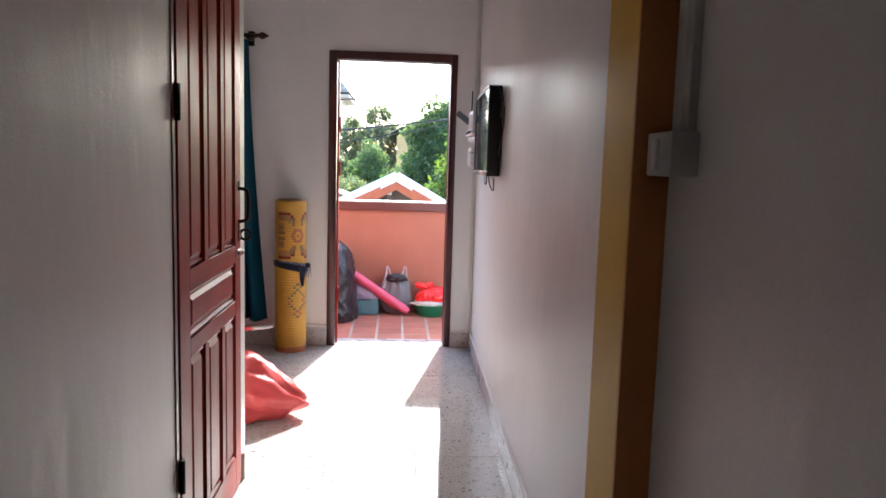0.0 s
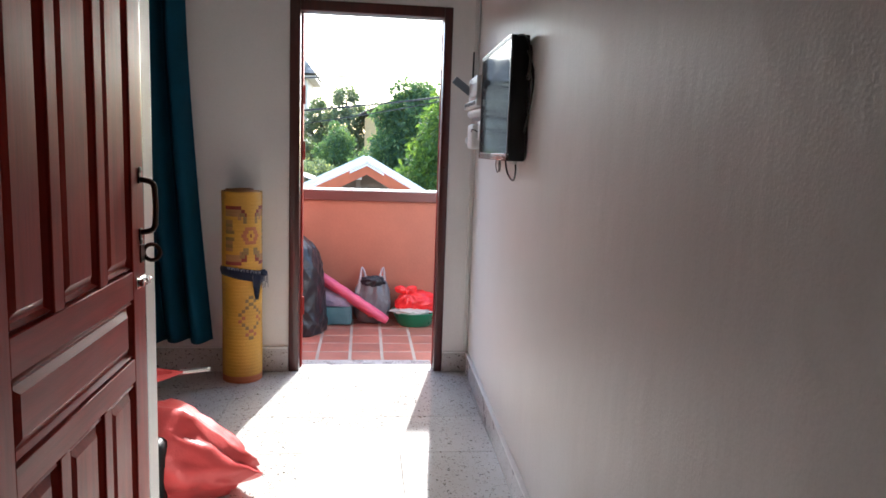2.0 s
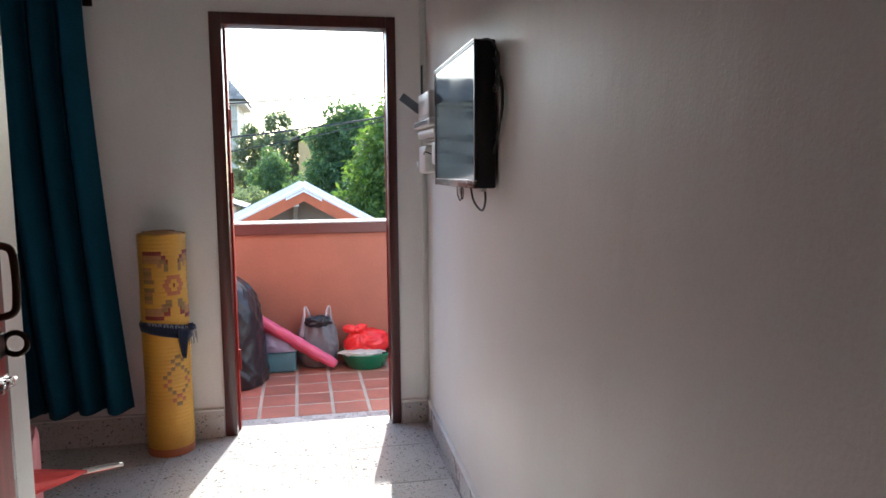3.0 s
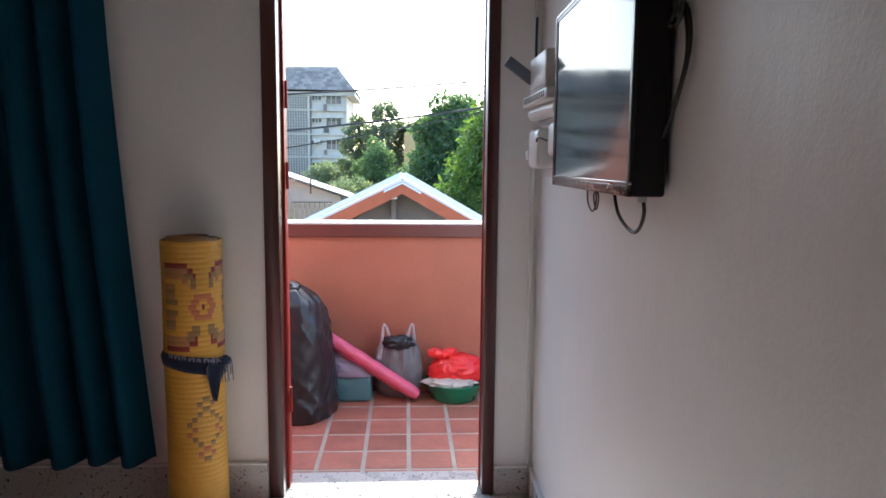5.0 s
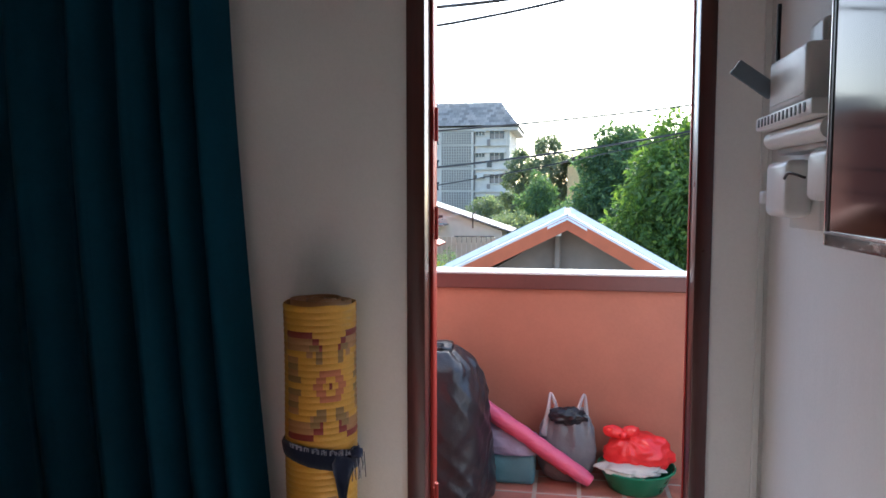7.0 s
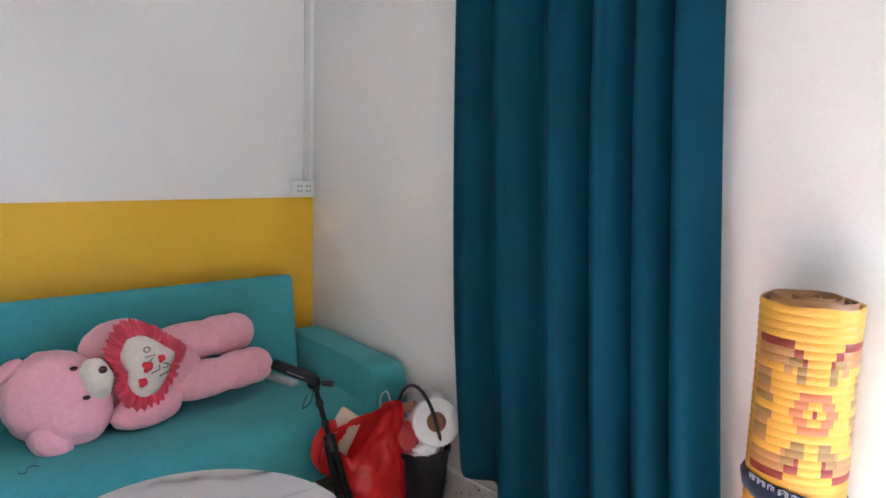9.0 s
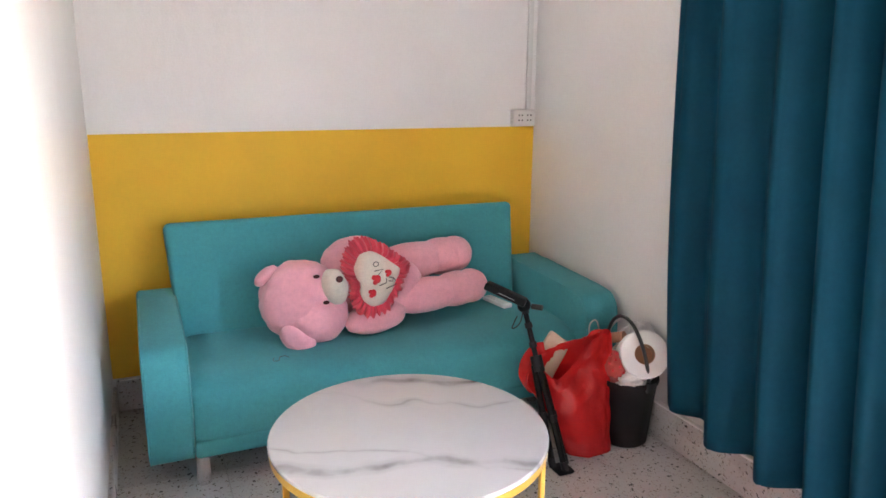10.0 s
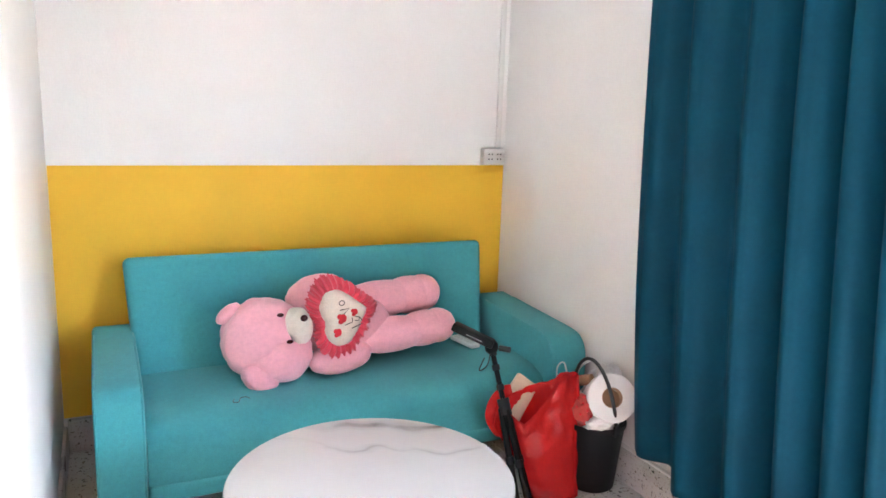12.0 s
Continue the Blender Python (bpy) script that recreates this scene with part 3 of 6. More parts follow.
def doorway():
    d = thing("door_2", "balcony doorway with a dark frame and an opened leaf", "door", (-0.03, NORTH, 0), kind="structure")
    f0, f1 = NORTH - 0.012, NORTH + 0.10
    for name, lo, hi in (("jamb", (DOOR_L, f0, 0.0), (DOOR_L + FW, f1, DOOR_T)), ("jamb", (DOOR_R - 0.045, f0, 0.0), (DOOR_R, f1, DOOR_T)), ("head", (DOOR_L + FW, f0, DOOR_T - FW), (DOOR_R - 0.045, f1, DOOR_T))):
        part(name, box(lo, hi, 0.004), DARKWOOD, d, "dark brown varnished door frame")
    for lo, hi in (((DOOR_L + FW, f1 - 0.03, 0.0), (DOOR_L + FW + 0.010, f1 + 0.03, DOOR_T - FW)), ((DOOR_R - 0.049, f1 - 0.03, 0.0), (DOOR_R - 0.045, f1 - 0.01, DOOR_T - FW))):
        part("stop_bead", box(lo, hi, 0.002), REDWOOD, d, "redder inner door stop")
    y2 = NORTH + T + 0.012
    leaf = part("leaf", boxes(((DOOR_L + FW - 0.80, y2, 0.01), (DOOR_L + FW - 0.012, y2 + 0.037, DOOR_T - FW - 0.004)), bevel=0.003), REDWOOD, d, "red-brown wooden leaf folded back outside")
    for c, e in ((0.12, 0.62), (0.72, 0.88), (0.98, 1.82)):
        for a, b in ((0.10, 0.28), (0.32, 0.48), (0.52, 0.69)):
            part("panel", box((DOOR_L + FW - a - 0.17, y2 + 0.034, c), (DOOR_L + FW - a, y2 + 0.043, e), 0.004), REDWOOD, leaf)
    xl = DOOR_L + FW + 0.008
    for z in (0.35, 1.22, 1.52):
        bm = tube([(xl + 0.004, f1, z - 0.05), (xl + 0.004, f1, z + 0.05)], 0.008, 10)
        box((xl - 0.001, f1 - 0.03, z - 0.045), (xl + 0.003, f1 + 0.03, z + 0.045), bm=bm)
        part("hinge", bm, REDWOOD, d, "painted butt hinge")


doorway()
structure("door_sill", boxes(((DOOR_L + FW, NORTH - 0.0, -0.05), (DOOR_R - 0.045, NORTH + T + 0.01, 0.0))), SKIRT, "pale terrazzo door sill", "sill")

# ---- switch, sockets ----
def light_switch():
    s = thing("light_switch", "grey surface-mounted switch box on the hallway wall", "light switch", (0.488, 1.19, 1.29))
    part("housing", box((0.44, 1.14, 1.257), (0.4885, 1.25, 1.33), 0.004), GREY_PLASTIC, s)
    part("rocker", box((0.434, 1.19, 1.268), (0.441, 1.215, 1.318), 0.002), WHITE_PLASTIC, s, "glossy white rocker")


light_switch()
structure("trim", boxes(((0.472, 1.16, 1.33), (0.489, 1.19, CEILING)), bevel=0.002), GREY_PLASTIC, "grey cable duct above the switch", "cable duct", 40)


def wall_socket():
    s = thing("wall_socket", "white double socket outlet in the wall corner", "socket", (WEST, NORTH - 0.06, 1.12))
    part("housing", box((WEST, NORTH - 0.125, 1.088), (WEST + 0.04, NORTH - 0.016, 1.158), 0.004), WHITE_PLASTIC, s)
    for y in (-0.092, -0.048):
        bm = bmesh.new()
        for dy, dz in ((-0.008, 0.011), (0.008, 0.011), (-0.008, -0.011), (0.008, -0.011)):
            box((WEST + 0.039, NORTH + y + dy - 0.003, 1.123 + dz - 0.003), (WEST + 0.0415, NORTH + y + dy + 0.003, 1.123 + dz + 0.003), bm=bm)
        part("outlet_slot", bm, DARK, s, "dark outlet holes")


wall_socket()
structure("trim", boxes(((WEST, NORTH - 0.05, 1.158), (WEST + 0.014, NORTH - 0.026, CEILING)), bevel=0.002), WHITE_PLASTIC, "white cable duct above the socket", "cable duct", 40)

# ---- curtain and rod ----
def curtain():
    c = thing("curtain", "long dark teal curtain hanging in soft folds", "curtain", (-1.4, 4.80, 2.0))
    bm = bmesh.new()
    nx, nz = 260, 44
    crests = [-0.09, 0.10, 0.345, 0.55, 0.71, 0.83, 0.95, 1.08]

    def turn(u):
        """Phase of the folds: one full turn from crest to crest."""
        for i, (a, b) in enumerate(zip(crests, crests[1:])):
            if u <= b:
                return 2 * math.pi * (i + (u - a) / (b - a)), b - a
        return 2 * math.pi * len(crests), 0.12
    rows = []
    for k in range(nz + 1):
        f = k / nz
        z = 2.03 - f * 1.83
        xa, xb = -1.932 + 0.095 * f ** 2, -0.975 + 0.115 * f ** 1.5
        row = []
        for i in range(nx + 1):
            u = i / nx
            ph, width = turn(min(1.0, max(0.0, u + 0.012 * noise.noise(Vector((u * 4, f * 1.6, 4))) * f)))
            amp = (0.034 + 0.10 * width) * (0.8 + 0.3 * f) * (1 + 0.3 * noise.noise(Vector((u * 7, 2.0, f * 0.8))))
            wave = math.cos(ph) + 0.30 * math.cos(2 * ph + 0.8)
            amp *= (0.55 + 0.45 * min(1.0, u / 0.25)) * (1 + 0.45 * max(0.0, u - 0.4))
            y = 4.812 + 0.05 * max(0.0, 1 - u / 0.28) - amp * wave + 0.008 * math.sin(3 * ph + 1.0 + 2 * f) + 0.008 * noise.noise(Vector((u * 5, f * 2, 7)))
            hem = f ** 6 * (0.04 * max(0.0, 1 - 3.5 * u) + 0.008 * noise.noise(Vector((u * 4, 1, 9))))
            x = xa + (xb - xa) * u + 0.020 * math.sin(ph) * (0.6 + 0.4 * f)
            row.append(bm.verts.new((x, min(y, NORTH - 0.022), z + hem)))
        rows.append(row)
    for a, b in zip(rows, rows[1:]):
        for i in range(nx):
            bm.faces.new((a[i], b[i], b[i + 1], a[i + 1]))
    bmesh.ops.solidify(bm, geom=bm.faces, thickness=0.003)
    part("drape", bm, CURTAIN, c, smooth=180)


curtain()


def curtain_rod():
    r = thing("curtain_rod", "dark curtain rod with pointed finials on brackets", "curtain rod", (-1.4, NORTH, 2.06))
    y = 4.835
    part("rod", tube([(-1.98, y, 2.06), (-0.93, y, 2.06)], 0.0125, 14), BRONZE, r)
    for x, s in ((-1.98, -1), (-0.93, 1)):
        prof = [(0.013, 0), (0.02, 0.006), (0.014, 0.014), (0.012, 0.03), (0.024, 0.045), (0.02, 0.062), (0.010, 0.078), (0.002, 0.095)]
        bm = lathe(prof, 14)
        bmesh.ops.rotate(bm, verts=bm.verts, cent=(0, 0, 0), matrix=Matrix.Rotation(radians(90 * s), 3, "Y"))
        bmesh.ops.translate(bm, verts=bm.verts, vec=(x, y, 2.06))
        part("finial", bm, BRONZE, r, "pointed dark finial")
    for x in (-1.93, -0.965):
        bm = boxes(((x - 0.015, y + 0.01, 2.035), (x + 0.015, NORTH, 2.075)), ((x - 0.02, NORTH - 0.01, 2.005), (x + 0.02, NORTH - 0.0005, 2.10)), ((x - 0.012, y - 0.02, 2.038), (x + 0.012, y + 0.014, 2.052)), bevel=0.002)
        part("bracket", bm, BRONZE, r)


curtain_rod()

# ---- rolled mat ----
def rolled_mat():
    cx, cy, R, H = -0.687, 4.806, 0.103, 1.003
    m = thing("rolled_mat", "rolled yellow woven mat with stepped brown motifs standing on end", "rolled mat", (cx, cy, 0))
    rows, cols, sub = 56, 72, 3
    aim = radians(-55)
    bm = bmesh.new()
    # per strip from the top edge of the motif: (colour, from mm, to mm) on both sides of its axis
    motif = {
        4: [(1, 49, 140)], 5: [(1, 29, 52), (4, 52, 140)], 6: [(1, 19, 29), (2, 29, 60), (4, 60, 140)],
        7: [(2, 18, 41), (4, 50, 56), (4, 62, 66)], 8: [(2, 18, 37), (4, 92, 140)], 9: [(2, 95, 140)],
        10: [(3, 0, 31), (4, 92, 140)], 11: [(3, 14, 41), (2, 84, 140)], 12: [(1, 0, 5), (3, 22, 46)],
        13: [(3, 14, 41), (2, 84, 140)], 14: [(3, 0, 31), (4, 92, 140)], 15: [(2, 95, 140)],
        16: [(2, 17, 38), (4, 92, 140)], 17: [(2, 17, 45), (4, 52, 57), (4, 63, 67)],
        18: [(1, 19, 28), (2, 28, 60), (4, 60, 140)], 19: [(1, 26, 52), (4, 52, 140)], 20: [(1, 50, 140)]}

    def colour(r, c):
        """0 yellow, 1 dark red, 2 olive, 3 orange, 4 tan."""
        if r < 2:
            return 3
        dc = abs(c) // 2
        if 13 <= r <= 25:
            ring = abs(r - 19) // 2 + dc
            return (2 if (r + dc) % 3 else 3) if ring in (2, 3) and (r + dc) % 2 and dc < 4 else 0
        arc = abs(c) * 2000 * math.pi * R / cols
        for tone, lo, hi in motif.get(rows - 1 - r, []):
            if lo <= arc <= hi:
                return tone
        return 0
    grid = []
    for k in range(rows * sub + 1):
        f = (k % sub) / sub
        rr = R * (0.984 + 0.016 * (f > 0)) * (1 + 0.01 * math.sin(k * 0.08))
        z = k * H / (rows * sub)
        grid.append([bm.verts.new((cx + rr * math.cos(aim + 2 * math.pi * (j + 0.5) / cols + math.pi), cy + rr * math.sin(aim + 2 * math.pi * (j + 0.5) / cols + math.pi), z + 0.0015 * math.sin(j * 0.45 + k) * (k == rows * sub))) for j in range(cols)])
    for k in range(rows * sub):
        for j in range(cols):
            fc = bm.faces.new((grid[k][j], grid[k][(j + 1) % cols], grid[k + 1][(j + 1) % cols], grid[k + 1][j]))
            fc.material_index = colour(k // sub, j + 1 - cols // 2)
    inner = [bm.verts.new((cx + 0.94 * (v.co.x - cx), cy + 0.94 * (v.co.y - cy), H - 0.004)) for v in grid[-1]]
    for j in range(cols):
        bm.faces.new((grid[-1][j], grid[-1][(j + 1) % cols], inner[(j + 1) % cols], inner[j]))
    pit = [bm.verts.new((v.co.x, v.co.y, H - 0.03)) for v in inner]
    for j in range(cols):
        bm.faces.new((inner[j], inner[(j + 1) % cols], pit[(j + 1) % cols], pit[j]))
    bm.faces.new(pit)
    bm.faces.new([v for v in grid[0]][::-1])
    part("woven_roll", bm, [MAT_Y, MAT_R, MAT_O, MAT_P, MAT_T], m, smooth=24)
    # spiral of the rolled layers on top
    bm = bmesh.new()
    prev = None
    for i in range(220):
        a = i * 0.16
        r = 0.012 + 0.082 * i / 219
        p = [bm.verts.new((cx + (r + d) * math.cos(a), cy + (r + d) * math.sin(a), z)) for d, z in ((0, H - 0.03), (0, H + 0.006 + 0.006 * math.sin(a * 0.7)), (0.004, H + 0.006 + 0.006 * math.sin(a * 0.7)), (0.004, H - 0.03))]
        if prev:
            for j in range(3):
                bm.faces.new((prev[j], prev[j + 1], p[j + 1], p[j]))
        prev = p
    part("rolled_layer", bm, MAT_T, m, "yellow-brown edges of the rolled layers", smooth=180)
    # navy rag tied round
    bm = bmesh.new()
    n = 48
    ring = []
    for j in range(n):
        a = 2 * math.pi * j / n
        front = 0.5 + 0.5 * math.cos(a - aim - 0.36)
        z0 = 0.572 + 0.022 * math.cos(a - aim + 1.57)
        w = 0.019 + 0.012 * front
        rr = R + 0.004 + 0.004 * noise.noise(Vector((j * 0.6, 0, 0)))
        ring.append([bm.verts.new((cx + (rr + b) * math.cos(a), cy + (rr + b) * math.sin(a), z0 + d)) for d, b in ((w, 0.0), (w * 0.4, 0.006), (-w * 0.4, 0.003), (-w, 0.0))])
    for j in range(n):
        u, v = ring[j], ring[(j + 1) % n]
        for i in range(3):
            bm.faces.new((u[i], u[i + 1], v[i + 1], v[i]))
    bmesh.ops.solidify(bm, geom=bm.faces, thickness=0.003)
    rag = part("tie_rag", bm, NAVY, m, "navy blue rag tied round the roll", smooth=180)
    a = aim + 0.36
    bm = bmesh.new()
    kx, ky = cx + (R + 0.012) * math.cos(a), cy + (R + 0.012) * math.sin(a)
    tx, ty = -math.sin(a), math.cos(a)
    rowsv = []
    for i in range(9):
        f = i / 8
        half = 0.054 * (1 - f) + 0.002
        zc = 0.575 - 0.125 * f
        rowsv.append([bm.verts.new((kx + tx * (half * s - 0.012 * f) + 0.01 * math.cos(a) * math.sin(s * 4 + f * 3), ky + ty * (half * s - 0.012 * f) + 0.01 * math.sin(a) * math.sin(s * 4 + f * 3), zc + 0.008 * math.sin(s * 9 + i))) for s in (-1, -0.5, 0, 0.5, 1)])
    for u, v in zip(rowsv, rowsv[1:]):
        for i in range(4):
            bm.faces.new((u[i], v[i], v[i + 1], u[i + 1]))
    bmesh.ops.solidify(bm, geom=bm.faces, thickness=0.004)
    part("hanging_corner", bm, NAVY, rag, "navy corner of the rag hanging down", smooth=180)
    part("frayed_knot", blob((kx + tx * 0.035, ky + ty * 0.035, 0.58), (0.02, 0.016, 0.017), 0.35, 3, 3, seed=4), NAVY, rag, "frayed navy knot", smooth=180)
    for q in range(9):
        u = 0.016 + 0.006 * q
        part("thread", tube([(kx + tx * u, ky + ty * u, 0.575), (kx + tx * (u + 0.006), ky + ty * (u + 0.006), 0.54 - 0.02 * (q % 3)), (kx + tx * (u + 0.004), ky + ty * (u + 0.004), 0.50 + 0.012 * (q % 4))], 0.0014, 4), FRAY if q % 2 else NAVY, rag)
    for q in range(34):
        t = a - 1.5 + q * 0.062 + 0.02 * math.sin(q * 2.7)
        z0 = 0.572 + 0.022 * math.cos(t - aim + 1.57) + 0.026
        rr = R + 0.009
        p = Vector((cx + rr * math.cos(t), cy + rr * math.sin(t), z0))
        e = Vector((-math.sin(t), math.cos(t), 0)) * 0.012 * math.sin(q * 1.9) + Vector((0.004 * math.cos(t), 0.004 * math.sin(t), 0.008 * math.sin(q * 3.1)))
        part("thread", tube([p - Vector((0, 0, 0.012)), p, p + e], 0.0016, 4), FRAY, rag)


rolled_mat()

# ---- television ----
def television():
    def tv_part(name, bm, mat, parent, label=""):
        return part(name, skewed(bm), mat, parent, label)
    y0, y1, z0, z1, xf = 3.508, 4.222, 1.217, 1.655, 0.474
    tv = thing("television", "flat black television on a wall bracket with looped cables", "television", (EAST, 3.85, 1.43))
    tv_part("back_shell", box((xf + 0.004, y0, z0), (xf + 0.064, y1, z1), 0.006), DARK_SOFT, tv)
    # hump stretched to the wall, its black also standing for the shadow there
    tv_part("rear_hump_shade", box((xf + 0.05, y0 + 0.035, z0 + 0.10), (xf + 0.0725, y1 - 0.14, z1 - 0.09), 0.008), DARK_SOFT, tv)
    bz = 0.014
    bm = boxes(((xf - 0.002, y0, z1 - bz), (xf + 0.006, y1, z1)), ((xf - 0.002, y0, z0 + 0.026), (xf + 0.006, y0 + bz, z1 - bz)), ((xf - 0.002, y1 - bz, z0 + 0.026), (xf + 0.006, y1, z1 - bz)), bevel=0.0015)
    tv_part("bezel", bm, DARK, tv, "thin dark bezel")
    tv_part("bezel_edge", boxes(((xf - 0.004, y0, z1 - 0.003), (xf + 0.004, y1, z1 + 0.001)), ((xf - 0.004, y1 - 0.003, z0), (xf + 0.004, y1 + 0.001, z1)), bevel=0.0008), BEZEL, tv, "bright chromed outer edge")
    tv_part("lower_bezel", box((xf - 0.003, y0, z0), (xf + 0.006, y1, z0 + 0.020), 0.002), BEZEL_LOW, tv, "scuffed dark glossy lower bezel")
    tv_part("bezel_edge", box((xf - 0.005, y0, z0 + 0.020), (xf + 0.004, y1, z0 + 0.026), 0.001), BEZEL, tv, "bright chromed lower edge")
    tv_part("screen", box((xf, y0 + bz, z0 + 0.026), (xf + 0.005, y1 - bz, z1 - bz)), SCREEN, tv, "dark glossy screen")
    tv_part("wall_bracket", boxes(((xf + 0.05, y0 + 0.2, 1.33), (EAST, y1 - 0.2, 1.36)), ((xf + 0.05, y0 + 0.2, 1.50), (EAST, y1 - 0.2, 1.53)), ((EAST - 0.012, y0 + 0.3, 1.28), (EAST - 0.0005, y1 - 0.3, 1.57)), bevel=0.002), DARK_SOFT, tv)
    xm = 0.53
    loops = [
        [(xm - 0.04, 3.515, 1.65), (xm - 0.02, 3.47, 1.645), (xm - 0.01, 3.42, 1.60), (xm, 3.44, 1.53), (xm, 3.47, 1.50), (xm, 3.52, 1.52)],
        [(xm + 0.01, 3.50, 1.58), (xm, 3.45, 1.60), (xm, 3.44, 1.54), (xm, 3.48, 1.52), (xm, 3.46, 1.57), (xm, 3.51, 1.60)],
        [(xm + 0.02, 3.52, 1.56), (xm + 0.01, 3.44, 1.51), (xm + 0.005, 3.42, 1.45), (xm, 3.45, 1.38), (xm, 3.50, 1.33)],
        [(xm + 0.02, 3.52, 1.57), (xm + 0.01, 3.45, 1.50), (xm + 0.005, 3.43, 1.44), (xm, 3.46, 1.37), (xm, 3.51, 1.32)],
        [(xm, 3.50, 1.50), (xm, 3.47, 1.54), (xm, 3.44, 1.58), (xm, 3.46, 1.61), (xm + 0.01, 3.52, 1.57)],
        [(xm - 0.02, 3.56, 1.235), (xm - 0.015, 3.55, 1.185), (xm - 0.01, 3.62, 1.145), (xm - 0.02, 3.70, 1.175), (xm - 0.025, 3.73, 1.24)],
        [(xm - 0.02, 3.90, 1.235), (xm - 0.02, 3.885, 1.19), (xm - 0.02, 3.92, 1.165), (xm - 0.02, 3.97, 1.19), (xm - 0.02, 3.965, 1.24)],
        [(xm - 0.015, 3.90, 1.23), (xm - 0.015, 3.93, 1.20), (xm - 0.015, 3.905, 1.17), (xm - 0.015, 3.885, 1.20), (xm - 0.015, 3.93, 1.235)],
    ]
    for i, pts in enumerate(loops):
        tv_part("cable", tube(spline(pts, 36), 0.0035 if i < 6 else 0.002, 7), CABLE, tv, "black looped cable")
    tv_part("adapter_plug", box((xm - 0.03, 3.545, 1.205), (xm - 0.012, 3.61, 1.222), 0.003), WHITE_PLASTIC, tv, "small pale connector")


television()

# ---- network boxes on the wall shelf ----
def wall_gadgets():
    s = thing("wall_shelf", "white vented multi-socket strip fixed to the wall", "power strip", (EAST, 4.45, 1.46))
    part("body", box((0.44, 4.27, 1.452), (EAST, 4.66, 1.484), 0.006), WHITE_PLASTIC, s)
    for i in range(13):
        part("slot", box((0.4385, 4.30 + i * 0.027, 1.460), (0.4415, 4.31 + i * 0.027, 1.478)), DARK_SOFT, s)
    r = thing("router", "white network router with upright antennas on the strip", "router", (0.5, 4.5, 1.484))
    part("body", box((0.452, 4.345, 1.484), (0.512, 4.60, 1.60), 0.010, 3), WHITE_PLASTIC, r)
    bm = tube([(0.472, 4.61, 1.59), (0.472, 4.615, 1.64), (0.474, 4.62, 1.735)], 0.0045, 8)
    part("antenna", bm, DARK_SOFT, r, "thin black antenna")
    bm = box((-0.019, -0.005, 0), (0.019, 0.005, 0.105), 0.004)
    bmesh.ops.transform(bm, matrix=pose(0.462, 4.60, 1.535, 0, -54, 0), verts=bm.verts)
    blob((0.462, 4.60, 1.535), (0.012, 0.012, 0.012), subdiv=2, bm=bm)
    part("antenna", bm, CASE_BLUE, r, "flat grey antenna folded sideways")
    part("side_panel", box((0.514, 4.33, 1.486), (0.534, 4.56, 1.612), 0.004), DARK_SOFT, r, "black rear frame")
    part("front_seam", box((0.450, 4.36, 1.50), (0.4535, 4.58, 1.503), 0.0005, 1), GREY_PLASTIC, r)
    part("rear_unit", box((0.505, 4.42, 1.585), (EAST, 4.52, 1.665), 0.014, 3), WHITE_PLASTIC, r, "rounded white upper unit")
    d = thing("media_box", "white rounded box hung beneath the strip", "network box", (0.5, 4.5, 1.43))
    bm = tube([(0.485, 4.29, 1.43), (0.478, 4.65, 1.432)], 0.022, 14)
    part("body", bm, WHITE_PLASTIC, d)
    part("lower_tray", box((0.49, 4.34, 1.398), (EAST, 4.66, 1.412), 0.004), GREY_PLASTIC, d)
    a = thing("power_adapter", "white rounded plug adapter on the wall plate", "adapter", (EAST, 4.54, 1.31))
    part("body", box((0.455, 4.46, 1.258), (0.51, 4.62, 1.38), 0.016, 3), WHITE_PLASTIC, a)
    part("knob", box((0.452, 4.63, 1.285), (0.50, 4.66, 1.315), 0.006), WHITE_PLASTIC, a)
    part("wall_plate", box((0.51, 4.42, 1.232), (EAST, 4.62, 1.375), 0.004), WHITE_PLASTIC, a)
    b = thing("power_adapter", "small white plug box with a short lead", "adapter", (EAST, 4.33, 1.35))
    part("body", box((0.47, 4.27, 1.295), (EAST, 4.385, 1.392), 0.014, 3), WHITE_PLASTIC, b)
    part("lead", tube(spline([(0.468, 4.38, 1.34), (0.45, 4.42, 1.35), (0.452, 4.46, 1.34)], 14), 0.003, 6), DARK, b)


wall_gadgets()

# ---- coral bag, dark case, umbrella beside the hallway corner ----
def plastic_sack(name, label, mat, centre, size, neck, seed, amount=0.16):
    s = thing(name, label, "bag", (centre[0], centre[1], 0))
    bm = blob(centre, size, amount, 2.6, 4, seed=seed, floor_z=0.004)
    for v in bm.verts:
        d = v.co - Vector(centre)
        f = max(0.0, d.x / size[0])
        v.co.y -= d.y * 0.55 * f ** 2
        v.co.z -= (v.co.z - neck) * 0.45 * f ** 2
        v.co.z *= 1.0 - 0.30 * max(0.0, d.x / size[0] + 0.35) ** 1.3
        v.co += d.normalized() * 0.012 * (0.35 - abs(noise.noise(Vector((d.y * 16 + d.z * 9, d.x * 4, seed)))))
        v.co += Vector((0.0, 0.0, 0.010 * math.sin(d.y * 60 + d.z * 25)))
        v.co.z = max(v.co.z, 0.004)
    part("film", bm, mat, s, smooth=180)
    tail = blob((centre[0] - size[0] * 0.9, centre[1], 0.07), (0.09, 0.05, 0.05), 0.2, 2.0, 4, seed=seed + 1, floor_z=0.004, ridge=0.3)
    part("gathered_neck", tail, mat, s, smooth=180)
    return s


plastic_sack("plastic_sack", "coral red plastic sack lying on the floor", CORALBAG, (-0.69, 3.52, 0.145), (0.27, 0.19, 0.185), 0.12, 2.0)


